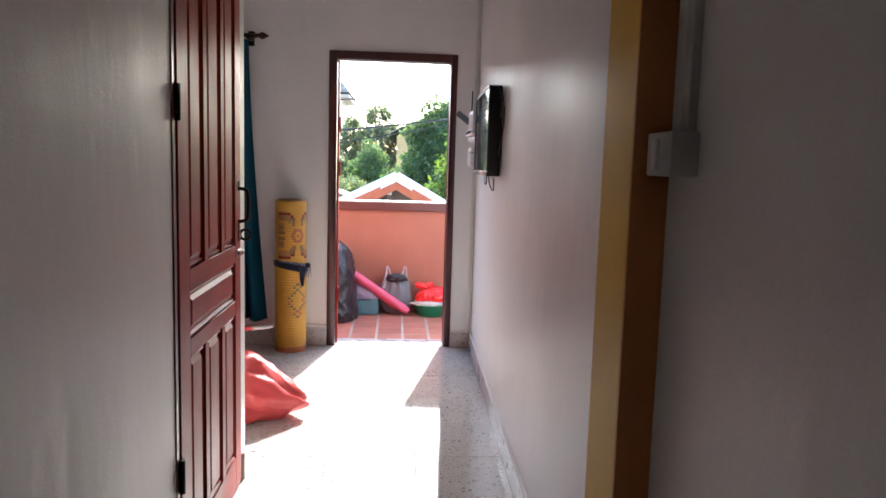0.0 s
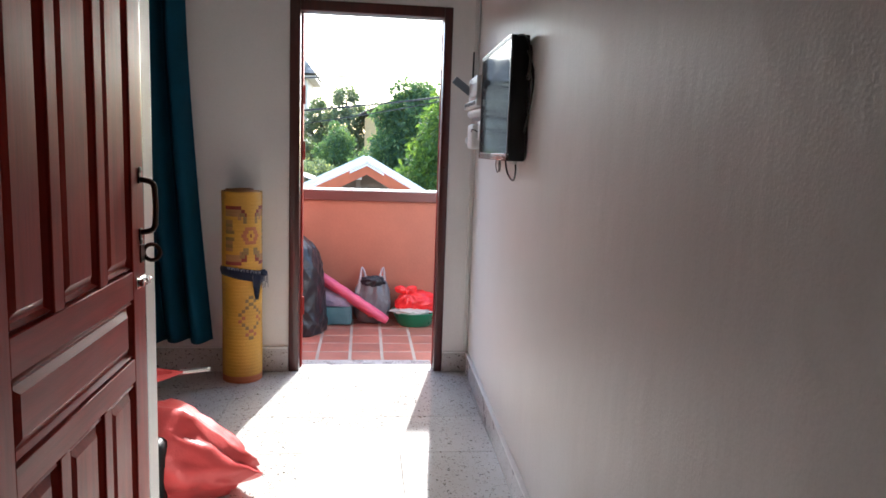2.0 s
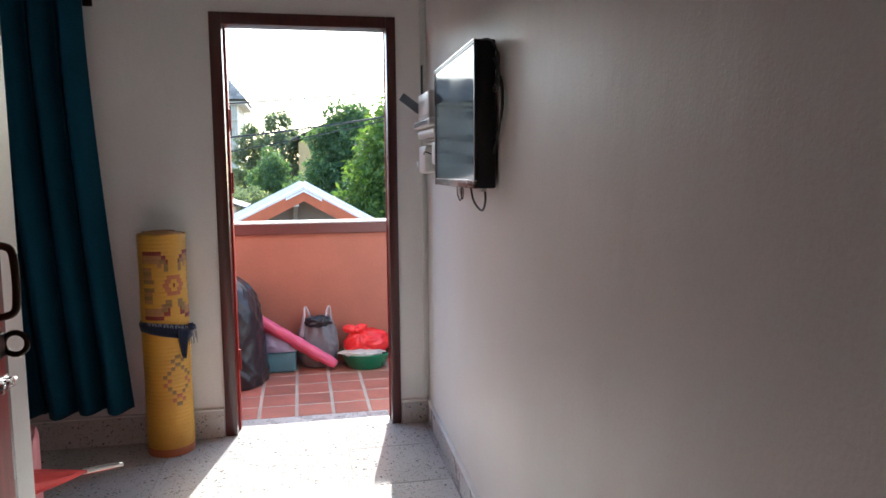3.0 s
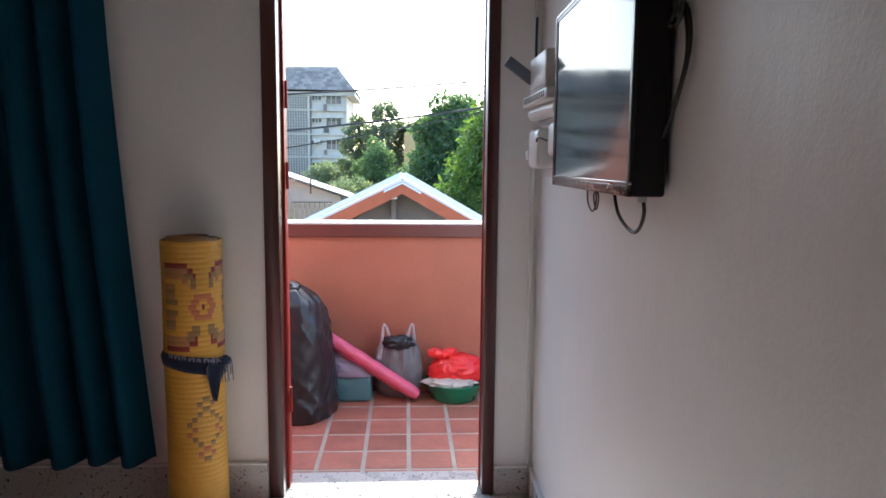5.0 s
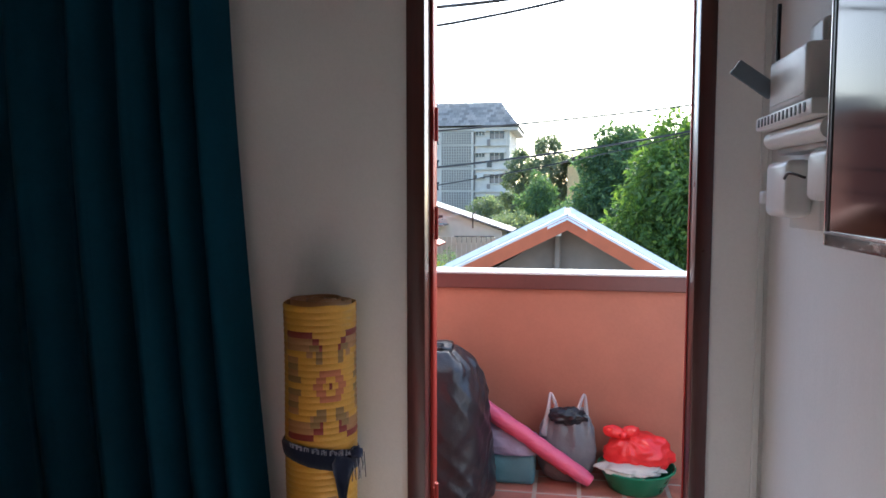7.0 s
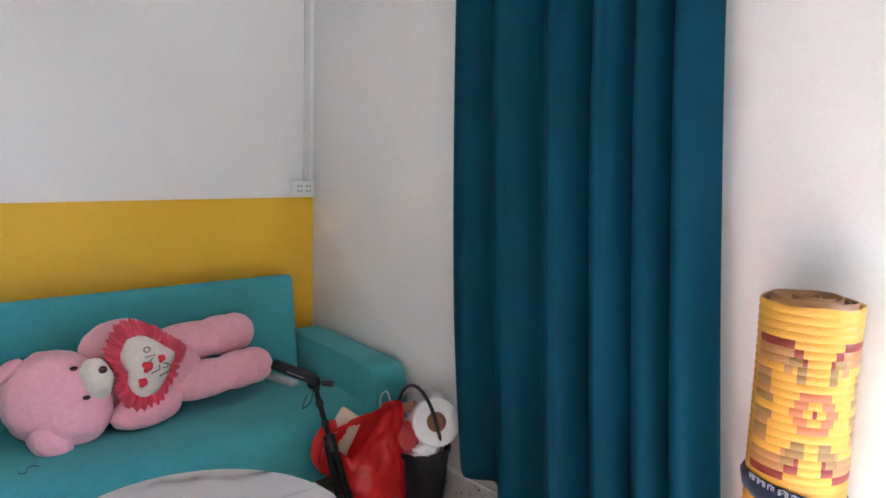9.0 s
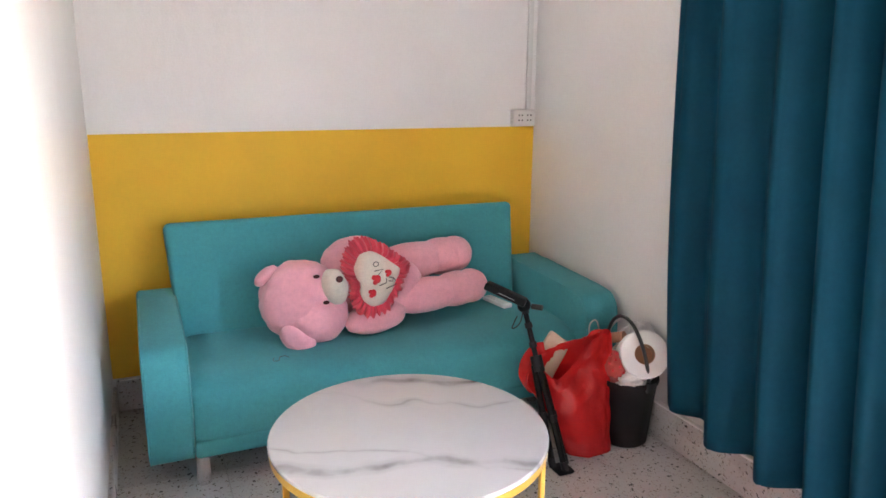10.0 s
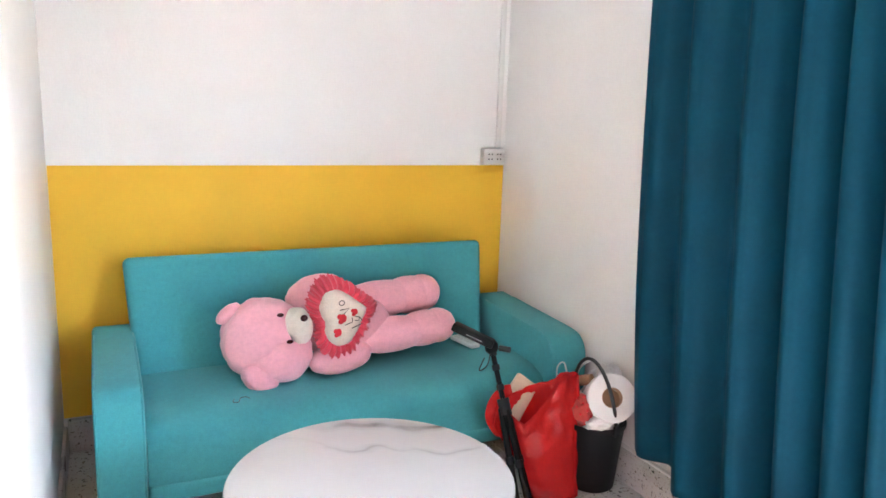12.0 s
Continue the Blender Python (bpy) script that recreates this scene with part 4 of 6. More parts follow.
def cabin_case():
    c = thing("travel_bag", "black travel bag hidden behind the coral sack", "bag", (-0.86, 3.40, 0))
    part("shell", box((-0.98, 3.31, 0.02), (-0.70, 3.45, 0.26), 0.03, 3), DARK_SOFT, c)
    part("upper_pocket", box((-1.0, 3.33, 0.255), (-0.77, 3.49, 0.385), 0.035, 4), DARK_SOFT, c)
    for x in (-0.92, -0.76):
        part("wheel", tube([(x - 0.012, 3.46, 0.022), (x + 0.012, 3.46, 0.022)], 0.022, 14), DARK, c)


cabin_case()


def umbrella():
    u = thing("umbrella", "folded red umbrella with a pale tip lying on the black bag", "umbrella", (-0.9, 3.45, 0.385))
    a, b = Vector((-1.10, 3.40, 0.425)), Vector((-0.668, 3.505, 0.447))
    along = (b - a).normalized()
    pts = [a.lerp(b, i / 16) for i in range(17)]
    bm = tube(pts, 0.040, 18, taper=lambda f: 0.5 + 0.6 * math.sin(math.pi * min(1.0, 0.15 + f * 0.75)) - 0.80 * f ** 3)
    for i, v in enumerate(bm.verts):
        v.co.z += 0.004 * math.sin((i % 18) * 2.1)
    part("folded_canopy", bm, CORALBAG, u, smooth=60)
    part("strap", tube([a.lerp(b, 0.45) + Vector((0, 0.040 * math.cos(t), 0.040 * math.sin(t))) for t in (2 * math.pi * i / 20 for i in range(20))], 0.004, 6, closed=True), REDLACE, u)
    for s in (-1, 1):
        part("rib_end", tube([b - along * 0.02 + Vector((0, 0, s * 0.007)), b + along * 0.072 + Vector((0, 0, s * 0.004))], 0.0035, 8), CHROME, u, "bright metal rib end")
    part("tip", tube([b - along * 0.01, b + along * 0.082], 0.006, 10), WHITE_PLASTIC, u, "pale tip")


umbrella()

# ---- sofa ----
def sofa():
    s = thing("sofa", "turquoise fabric sofa with square arms on chrome feet", "sofa", (-2.5, 4.03, 0))
    xf, xb, y0, y1 = -2.19, -2.86, 3.185, 4.895

    # seat, with a crowned front
    bm = bmesh.new()
    ny, prof = 48, [(xb + 0.14, 0.19), (xb + 0.14, 0.362), (-2.55, 0.368), (-2.40, 0.366), (-2.29, 0.358), (-2.225, 0.335), (-2.198, 0.295), (-2.192, 0.24), (-2.192, 0.172)]
    sp = spline([(x, 0, z) for x, z in prof[1:]], 40)
    prof = [prof[0]] + [(p.x, p.z) for p in sp]
    rows = []
    for i in range(ny + 1):
        u = i / ny
        y = 3.325 + (4.735 - 3.325) * u
        k = 1 - max(0.0, abs(u - 0.5) * 2 - 0.94) / 0.06 * 0.5
        rows.append([bm.verts.new((x - (1 - k) * 0.012 * (x > -2.3), y, z - (1 - k) * 0.014 * (z > 0.3) + 0.004 * noise.noise(Vector((x * 5, y * 4, 1))))) for x, z in prof])
    for a, b in zip(rows, rows[1:]):
        for j in range(len(prof) - 1):
            bm.faces.new((a[j], a[j + 1], b[j + 1], b[j]))
    bm.faces.new(rows[0])
    bm.faces.new(rows[-1][::-1])
    bmesh.ops.recalc_face_normals(bm, faces=bm.faces)
    part("seat", bm, SOFA, s, smooth=50)
    part("seat_rail", box((xb + 0.12, 3.322, 0.115), (-2.186, 4.74, 0.172), 0.012, 3), SOFA, s)
    # backrest, leaning
    bm = box((-0.055, 3.295, 0.0), (0.055, 4.735, 0.47), 0.025, 4)
    bmesh.ops.subdivide_edges(bm, edges=[e for e in bm.edges if e.calc_length() > 0.3], cuts=36, use_grid_fill=True)
    for v in bm.verts:
        f = v.co.z / 0.47
        e = (v.co.y - 4.015) / 0.72
        v.co.y += 0.028 * (1 - f) * (1 if e < 0 else -1) * (abs(e) > 0.5)
        if v.co.x > 0.03:
            v.co.x += 0.010 * max(0.0, 1 - e * e)
            for ty in (3.62, 4.015, 4.41):
                dy, dz = v.co.y - ty, v.co.z - 0.245
                d = math.hypot(dy, dz * 1.15)
                pull = 0.45 + 0.55 * abs(math.cos(2 * math.atan2(dz, dy)))
                v.co.x -= 0.017 * pull * math.exp(-(d / 0.075) ** 1.3)
    bmesh.ops.transform(bm, matrix=pose(-2.705, 0, 0.30, 0, -13, 0), verts=bm.verts)
    back = part("backrest", bm, SOFA, s, smooth=50)
    for y in (3.62, 4.015, 4.41):
        part("tuft_button", blob((-2.692, y, 0.545), (0.008, 0.012, 0.012), subdiv=2), SOFA, back)
    for a, b, rear in ((y0, 3.323, 0), (4.74, y1, 1)):
        # arm, rounded over its front edge
        bm = bmesh.new()
        side = [(xb + 0.06, 0.115), (xb + 0.06, 0.515), (-2.6, 0.505), (-2.4, 0.498), (-2.25, 0.49), (-2.20, 0.47), (-2.172, 0.42), (-2.168, 0.30), (-2.178, 0.17), (-2.20, 0.118), (-2.25, 0.10)]
        sp = [side[0]] + [(p.x, p.z) for p in spline([(x, 0, z) for x, z in side[1:]], 42)]
        steps = [(0.0, 0.012), (0.004, 0.004), (0.012, 0.0)]
        ys = [(a + d, i) for d, i in steps] + [(b - d, i) for d, i in reversed(steps)]
        cx, cz = -2.5, 0.3
        rows = []
        for y, ins in ys:
            rows.append([bm.verts.new((x + (ins if x < cx else -ins), y, z + (ins if z < cz else -ins))) for x, z in sp])
        n = len(sp)
        for u, v in zip(rows, rows[1:]):
            for j in range(n):
                bm.faces.new((u[j], u[(j + 1) % n], v[(j + 1) % n], v[j]))
        bm.faces.new(rows[0])
        bm.faces.new(rows[-1][::-1])
        bmesh.ops.recalc_face_normals(bm, faces=bm.faces)
        arm = part("arm", bm, SOFA, s, smooth=40)
        for y in (a + 0.006, b - 0.006):
            part("piping", tube([(x - 0.003 * (x > cx), y, z - 0.003 * (z > cz)) for x, z in sp[3:-2]], 0.0035, 6), SOFA, arm, smooth=180)
    for x in (-2.25, -2.75):
        for y in (3.345, 4.71):
            part("foot", tube([(x, y, 0.0), (x, y, 0.118)], 0.024, 20), CHROME, s, "chrome tube foot")


sofa()

# ---- plush bear: one mesh ----
def plush_bear():
    bm = bmesh.new()
    mats = [PLUSH, CREAM, REDLACE, DARK, REDHEART, NOSE]
    seed = [0.0]

    def lump(c, size, mat=0, turn=(0, 0, 0), amount=0.05, subdiv=4):
        before = set(bm.faces)
        seed[0] += 1.3
        blob(c, size, amount, 2.5, subdiv, turn, bm, seed[0])
        for f in bm.faces:
            if f not in before:
                f.material_index = mat
    lump((-2.50, 3.735, 0.503), (0.128, 0.150, 0.147), subdiv=5)
    lump((-2.47, 3.775, 0.455), (0.115, 0.125, 0.105), subdiv=4)
    lump((-2.52, 3.618, 0.600), (0.030, 0.050, 0.026), turn=(38, 0, 0))
    lump((-2.405, 3.700, 0.392), (0.042, 0.070, 0.046), turn=(-35, 0, 0))
    lump((-2.405, 3.836, 0.568), (0.048, 0.047, 0.067), 1, turn=(14, 0, 0))
    lump((-2.362, 3.843, 0.606), (0.011, 0.013, 0.012), 5, amount=0, subdiv=3)
    lump((-2.404, 3.772, 0.612), (0.008, 0.012, 0.007), 5, amount=0, subdiv=3)
    lump((-2.378, 3.798, 0.522), (0.008, 0.012, 0.007), 5, amount=0, subdiv=3)
    lump((-2.53, 4.04, 0.515), (0.115, 0.18, 0.118))
    lump((-2.53, 3.930, 0.646), (0.075, 0.110, 0.068), turn=(14, 0, 0))
    lump((-2.43, 3.995, 0.428), (0.065, 0.118, 0.058), turn=(8, 0, 0))
    for a, b, r in (((-2.58, 4.12, 0.585), (-2.60, 4.385, 0.598), 0.074), ((-2.47, 4.13, 0.472), (-2.49, 4.405, 0.490), 0.069)):
        a, b = Vector(a), Vector(b)
        lump(a.lerp(b, 0.3), (r, 0.17, r * 0.98), turn=(math.degrees(math.atan2(b.z - a.z, b.y - a.y)), 0, 0), amount=0.03)
        lump(a.lerp(b, 0.78), (r, 0.12, r), turn=(math.degrees(math.atan2(b.z - a.z, b.y - a.y)), 0, 0), amount=0.03)
        lump(b, (r * 0.98, 0.075, r * 0.98), amount=0.02)
    # heart cushion with a frill
    hc, tilt = Vector((-2.376, 3.973, 0.592)), Matrix.Rotation(radians(14), 3, "X")

    def heart(t, k):
        x = 16 * math.sin(t) ** 3 / 17
        y = (13 * math.cos(t) - 5 * math.cos(2 * t) - 2 * math.cos(3 * t) - math.cos(4 * t)) / 17
        return Vector((0, -(0.55 * (y + 0.12) + 0.45 * math.cos(t)) * 0.100 * k, (0.66 * x + 0.34 * math.sin(t)) * 0.113 * k))
    n = 64
    rings = []
    for k, dx in ((0.02, 0.030), (0.45, 0.026), (0.75, 0.016), (0.95, 0.0), (1.0, -0.014)):
        rings.append([bm.verts.new(hc + tilt @ (heart(2 * math.pi * j / n, k) + Vector((dx, 0.012, 0)))) for j in range(n)])
    for u, v in zip(rings, rings[1:]):
        for j in range(n):
            f = bm.faces.new((u[j], u[(j + 1) % n], v[(j + 1) % n], v[j]))
            f.material_index = 1
    f = bm.faces.new(rings[0][::-1])
    f.material_index = 1
    n2 = 220
    fr = []
    for k, dx, wob in ((0.97, 0.0, 0.002), (1.15, 0.010, 0.005), (1.30, 0.002, 0.009), (1.46, -0.020, 0.014)):
        fr.append([bm.verts.new(hc + tilt @ (heart(2 * math.pi * (j + 0.5) / n2, k * (1 + 0.03 * math.sin(j * 2.9) * (k > 1.4) + 0.07 * (k - 0.9) * noise.noise(Vector((j * 0.31, k, 0))))) + Vector((dx + wob * math.sin(j * 1.15) + 0.004 * math.sin(j * 0.37), 0.012, 0)))) for j in range(n2)])
    for u, v in zip(fr, fr[1:]):
        for j in range(n2):
            f = bm.faces.new((u[j], u[(j + 1) % n2], v[(j + 1) % n2], v[j]))
            f.material_index = 2
    # small hearts and stitched strokes on the cushion

    def onto(y, z, lift=0.032):
        q = max(0.0, 1 - (y * y + z * z) / 0.0085)
        return hc + tilt @ Vector((0.006 + (lift - 0.006) * q ** 0.5, y + 0.012, z))
    for y, z, k in ((0.004, 0.004, 0.22), (0.052, 0.012, 0.16), (-0.022, -0.042, 0.19)):
        lump(onto(y - 0.012, z, 0.031), (0.004, 0.062 * k, 0.075 * k), 4, amount=0.1, subdiv=2)
        for e in (-1, 1):
            lump(onto(y - 0.012 - 0.045 * k, z + e * 0.042 * k, 0.031), (0.004, 0.045 * k, 0.045 * k), 4, amount=0, subdiv=2)
    ring_o = [(0.002 + 0.011 * math.cos(i * 0.785), 0.064 + 0.009 * math.sin(i * 0.785)) for i in range(9)]
    for pts in (ring_o, ((-0.012, 0.040), (0.024, 0.036), (-0.002, 0.020)), ((-0.008, -0.024), (0.024, -0.022), (0.026, -0.004)), ((0.016, -0.046), (0.064, -0.044)), ((0.034, -0.018), (0.050, -0.026), (0.056, -0.012), (0.040, -0.004)), ((0.056, -0.012), (0.064, -0.030)), ((-0.128, -0.060), (-0.118, -0.052))):
        before = set(bm.faces)
        tube([onto(y * 0.9, z * 0.9, 0.033) for y, z in pts], 0.0017, 5, bm)
        for f in bm.faces:
            if f not in before:
                f.material_index = 3
    ob = link("plush_bear", bm, mats, 180)
    tagged(ob, "large pink plush bear with a heart cushion lying on the sofa", "soft toy")


plush_bear()


def remote():
    r = thing("remote_control", "white remote control lying on the sofa seat", "remote control", (-2.565, 4.572, 0.372))
    bm = box((-0.022, -0.075, 0.0), (0.022, 0.075, 0.018), 0.005)
    bmesh.ops.transform(bm, matrix=pose(-2.565, 4.572, 0.372, 0, 0, -80), verts=bm.verts)
    body = part("body", bm, WHITE_PLASTIC, r)
    for i in range(6):
        for j in (-1, 1):
            bm = box((j * 0.009 - 0.005, -0.055 + i * 0.02, 0.0175), (j * 0.009 + 0.005, -0.044 + i * 0.02, 0.0195), 0.001, 1)
            bmesh.ops.transform(bm, matrix=pose(-2.565, 4.572, 0.372, 0, 0, -80), verts=bm.verts)
            part("button", bm, GREY_PLASTIC, body)


remote()

def loose_thread():
    t = thing("loose_thread", "short dark thread lying on the sofa seat", "thread", (-2.30, 3.62, 0.362))
    part("strand", tube(spline([(-2.325, 3.600, 0.3645), (-2.305, 3.593, 0.3630), (-2.300, 3.610, 0.3625), (-2.325, 3.620, 0.3645), (-2.330, 3.638, 0.365), (-2.315, 3.648, 0.364)], 40), 0.0012, 5), DARK, t, smooth=180)


loose_thread()

# ---- round coffee table ----
def coffee_table():
    cx, cy, R, H = -1.558, 3.80, 0.348, 0.43
    t = thing("coffee_table", "round marble-look coffee table on a gold metal frame", "table", (cx, cy, 0))
    part("tabletop", lathe([(R - 0.004, H - 0.013), (R, H - 0.010), (R, H - 0.003), (R - 0.003, H)], 96, at=(cx, cy, 0)), [MARBLE], t, smooth=30)
    part("top_ring", lathe([(R - 0.024, H - 0.032), (R - 0.002, H - 0.032), (R - 0.002, H - 0.0135), (R - 0.024, H - 0.0135)], 96, at=(cx, cy, 0)), GOLD, t, smooth=30)
    for a in (12, 57, 102, 147, 192, 237, 282, 327):
        x, y = cx + (R - 0.014) * math.cos(radians(a)), cy + (R - 0.014) * math.sin(radians(a))
        part("leg", box((x - 0.0065, y - 0.0065, 0.018), (x + 0.0065, y + 0.0065, H - 0.031), 0.001, 1), GOLD, t)
    for a in (80, 200, 320):
        q = [(cx + 0.155 * math.cos(radians(a)) + 0.175 * math.cos(radians(b)), cy + 0.155 * math.sin(radians(a)) + 0.175 * math.sin(radians(b)), 0.011) for b in range(0, 360, 10)]
        part("base_ring", tube(q, 0.0095, 8, closed=True), GOLD, t, "gold base hoop")
    part("base_ring", lathe([(R - 0.024, 0.0), (R - 0.005, 0.0), (R - 0.005, 0.019), (R - 0.024, 0.019), (R - 0.024, 0.0)], 96, at=(cx, cy, 0), close=False), GOLD, t, smooth=30)


coffee_table()

# ---- red carrier bag, tripod, bucket ----
def carrier_bag():
    c = thing("carrier_bag", "crumpled red plastic carrier bag standing on the floor", "bag", (-2.04, 4.598, 0))
    ux, uy, wx, wy = 0.257, 0.966, -0.81, 0.586
    left = [(0.0, -0.085), (0.38, -0.150), (0.75, -0.250), (1.0, -0.235)]

    def edge(f):
        for (f0, a0), (f1, a1) in zip(left, left[1:]):
            if f <= f1:
                return a0 + (a1 - a0) * (f - f0) / (f1 - f0)

    def at(u, w, z):
        return (-1.893 + ux * u + wx * (w + 0.22 * z), 4.592 + uy * u + wy * (w + 0.22 * z), z)
    bm = bmesh.new()
    n, rows = 84, []
    for k in range(31):
        f = k / 30
        lo, hi = edge(f), 0.078 - 0.022 * f
        mid, half, deep = (lo + hi) / 2, (hi - lo) / 2, 0.052 + 0.014 * f
        row = []
        for j in range(n):
            a = 2 * math.pi * j / n
            p, q = math.copysign(abs(math.cos(a)) ** 0.65, math.cos(a)), math.copysign(abs(math.sin(a)) ** 0.65, math.sin(a))
            top = 0.385 + 0.035 * p - (0.10 * max(0.0, 1 - abs(p + 0.28) * 1.25) if q < 0 else 0.012)
            u = mid + half * p
            crease = 0.026 * (0.3 - abs(noise.noise(Vector((u * 9 + f * 3, q * 1.5, f * 3.5))))) + 0.014 * (0.3 - abs(noise.noise(Vector((u * 25, q * 3 + 5, f * 9)))))
            row.append(bm.verts.new(at(u + crease * 0.5, 0.056 + deep * q * (1 - 0.45 * abs(p)) - crease * (0.25 + f) * 1.6, 0.003 + top * f)))
        rows.append(row)
    for u, v in zip(rows, rows[1:]):
        for j in range(n):
            bm.faces.new((u[j], u[(j + 1) % n], v[(j + 1) % n], v[j]))
    bm.faces.new(rows[0][::-1])
    bmesh.ops.solidify(bm, geom=bm.faces, thickness=0.0015)
    part("film", bm, REDBAG, c, smooth=180)
    for pts, width in ((((-0.185, 0.375), (-0.225, 0.362), (-0.250, 0.322), (-0.250, 0.282), (-0.228, 0.248), (-0.192, 0.238)), 0.042), (((-0.045, 0.375), (-0.02, 0.412), (0.02, 0.424), (0.05, 0.412), (0.054, 0.36)), 0.013)):
        # flat strap: a ribbon with thickness
        bm = bmesh.new()
        sp = spline([Vector((u, 0, z)) for u, z in pts], 30)
        rows = []
        for i, p in enumerate(sp):
            d = (sp[min(i + 1, len(sp) - 1)] - sp[max(i - 1, 0)]).normalized()
            nrm = Vector((-d.z, 0, d.x)) * width * 0.5
            rows.append([bm.verts.new(at(p.x + nrm.x * e, 0.045 + 0.006 * math.sin(i * 0.7 + e) + 0.01 * noise.noise(Vector((i * 0.3, e, 0))), p.z + nrm.z * e)) for e in (-1, 0, 1)])
        for u, v in zip(rows, rows[1:]):
            for j in range(2):
                bm.faces.new((u[j], u[j + 1], v[j + 1], v[j]))
        bmesh.ops.solidify(bm, geom=bm.faces, thickness=0.0016)
        part("handle", bm, REDBAG, c, smooth=180)
    bm = box((-0.045, -0.012, -0.085), (0.045, 0.012, 0.085), 0.008, 3)
    bmesh.ops.subdivide_edges(bm, edges=bm.edges[:], cuts=3, use_grid_fill=True)
    for v in bm.verts:
        v.co += Vector((0.0, 0.012 * noise.noise(v.co * 18 + Vector((3, 1, 0))), 0.010 * noise.noise(v.co * 14)))
    bmesh.ops.transform(bm, matrix=pose(-2.085, 4.535, 0.315, -22, 30, 62), verts=bm.verts)
    part("paper_packet", bm, KRAFT, c, "beige paper packet sticking out")


carrier_bag()


def tripod():
    t = thing("tripod", "folded black selfie tripod holding a phone clamp, leaning", "tripod", (-1.92, 4.47, 0))
    foot, top = Vector((-1.862, 4.462, 0.012)), Vector((-2.102, 4.433, 0.518))
    mid = foot.lerp(top, 0.62)
    for dx, dy in ((0.020, 0.0), (-0.012, 0.021), (-0.012, -0.021)):
        o = Vector((dx, dy, 0))
        leg = part("leg", tube([foot + o * 1.2, mid + o * 0.55], 0.0115, 10), BLACK, t)
        part("leg_joint", tube([foot.lerp(mid, 0.46) + o * 0.9, foot.lerp(mid, 0.53) + o * 0.9], 0.0145, 10), DARK_SOFT, leg)
        part("rubber_foot", tube([foot + o * 1.2, foot + o * 1.2 + (mid - foot).normalized() * 0.03], 0.0125, 10), DARK_SOFT, leg)
    part("collar", tube([mid - (top - mid).normalized() * 0.02, mid + (top - mid).normalized() * 0.035], 0.021, 12), DARK_SOFT, t)
    pole = part("pole", tube([mid, top], 0.0095, 10), BLACK, t)
    for f in (0.30, 0.62, 0.86):
        q0, q1 = mid.lerp(top, f), mid.lerp(top, f + 0.09)
        part("twist_lock", tube([q0, q1], 0.0135, 12), DARK_SOFT, pole)
    part("crown_plate", box((foot.x - 0.03, foot.y - 0.03, 0.002), (foot.x + 0.036, foot.y + 0.03, 0.016), 0.006, 2), BLACK, t)
    part("ball_head", blob(top, (0.024, 0.024, 0.026), subdiv=3), BLACK, t)
    part("knob", tube([top + Vector((0.02, 0.02, 0)), top + Vector((0.05, 0.045, 0))], 0.010, 10), DARK, t)
    ph = box((-0.085, -0.038, -0.014), (0.070, 0.038, 0.014), 0.007, 2)
    along = (Vector((-2.14, 4.456, 0.546)) - Vector((-2.233, 4.34, 0.602))).normalized()
    gaze = Vector((-0.84, 0.47, -0.12)).normalized()
    side = (gaze - along * gaze.dot(along)).normalized()
    m = Matrix.Translation(top - along * 0.062 + Vector((0, 0, 0.012))) @ Matrix((along, side, along.cross(side))).transposed().to_4x4()
    bmesh.ops.transform(ph, matrix=m, verts=ph.verts)
    clamp = part("phone_clamp", ph, BLACK, t, "black phone clamp")
    edge = box((-0.03, -0.0392, -0.0035), (0.03, -0.036, -0.001), 0.0005, 1)
    bmesh.ops.transform(edge, matrix=m, verts=edge.verts)
    part("bright_edge", edge, BEZEL, clamp, "silver edge")
    part("strap", tube(spline([top, top + Vector((0.03, -0.03, -0.05)), top + Vector((0.01, -0.05, -0.075)), top + Vector((-0.01, -0.02, -0.04))], 18), 0.002, 6), DARK, t)


tripod()


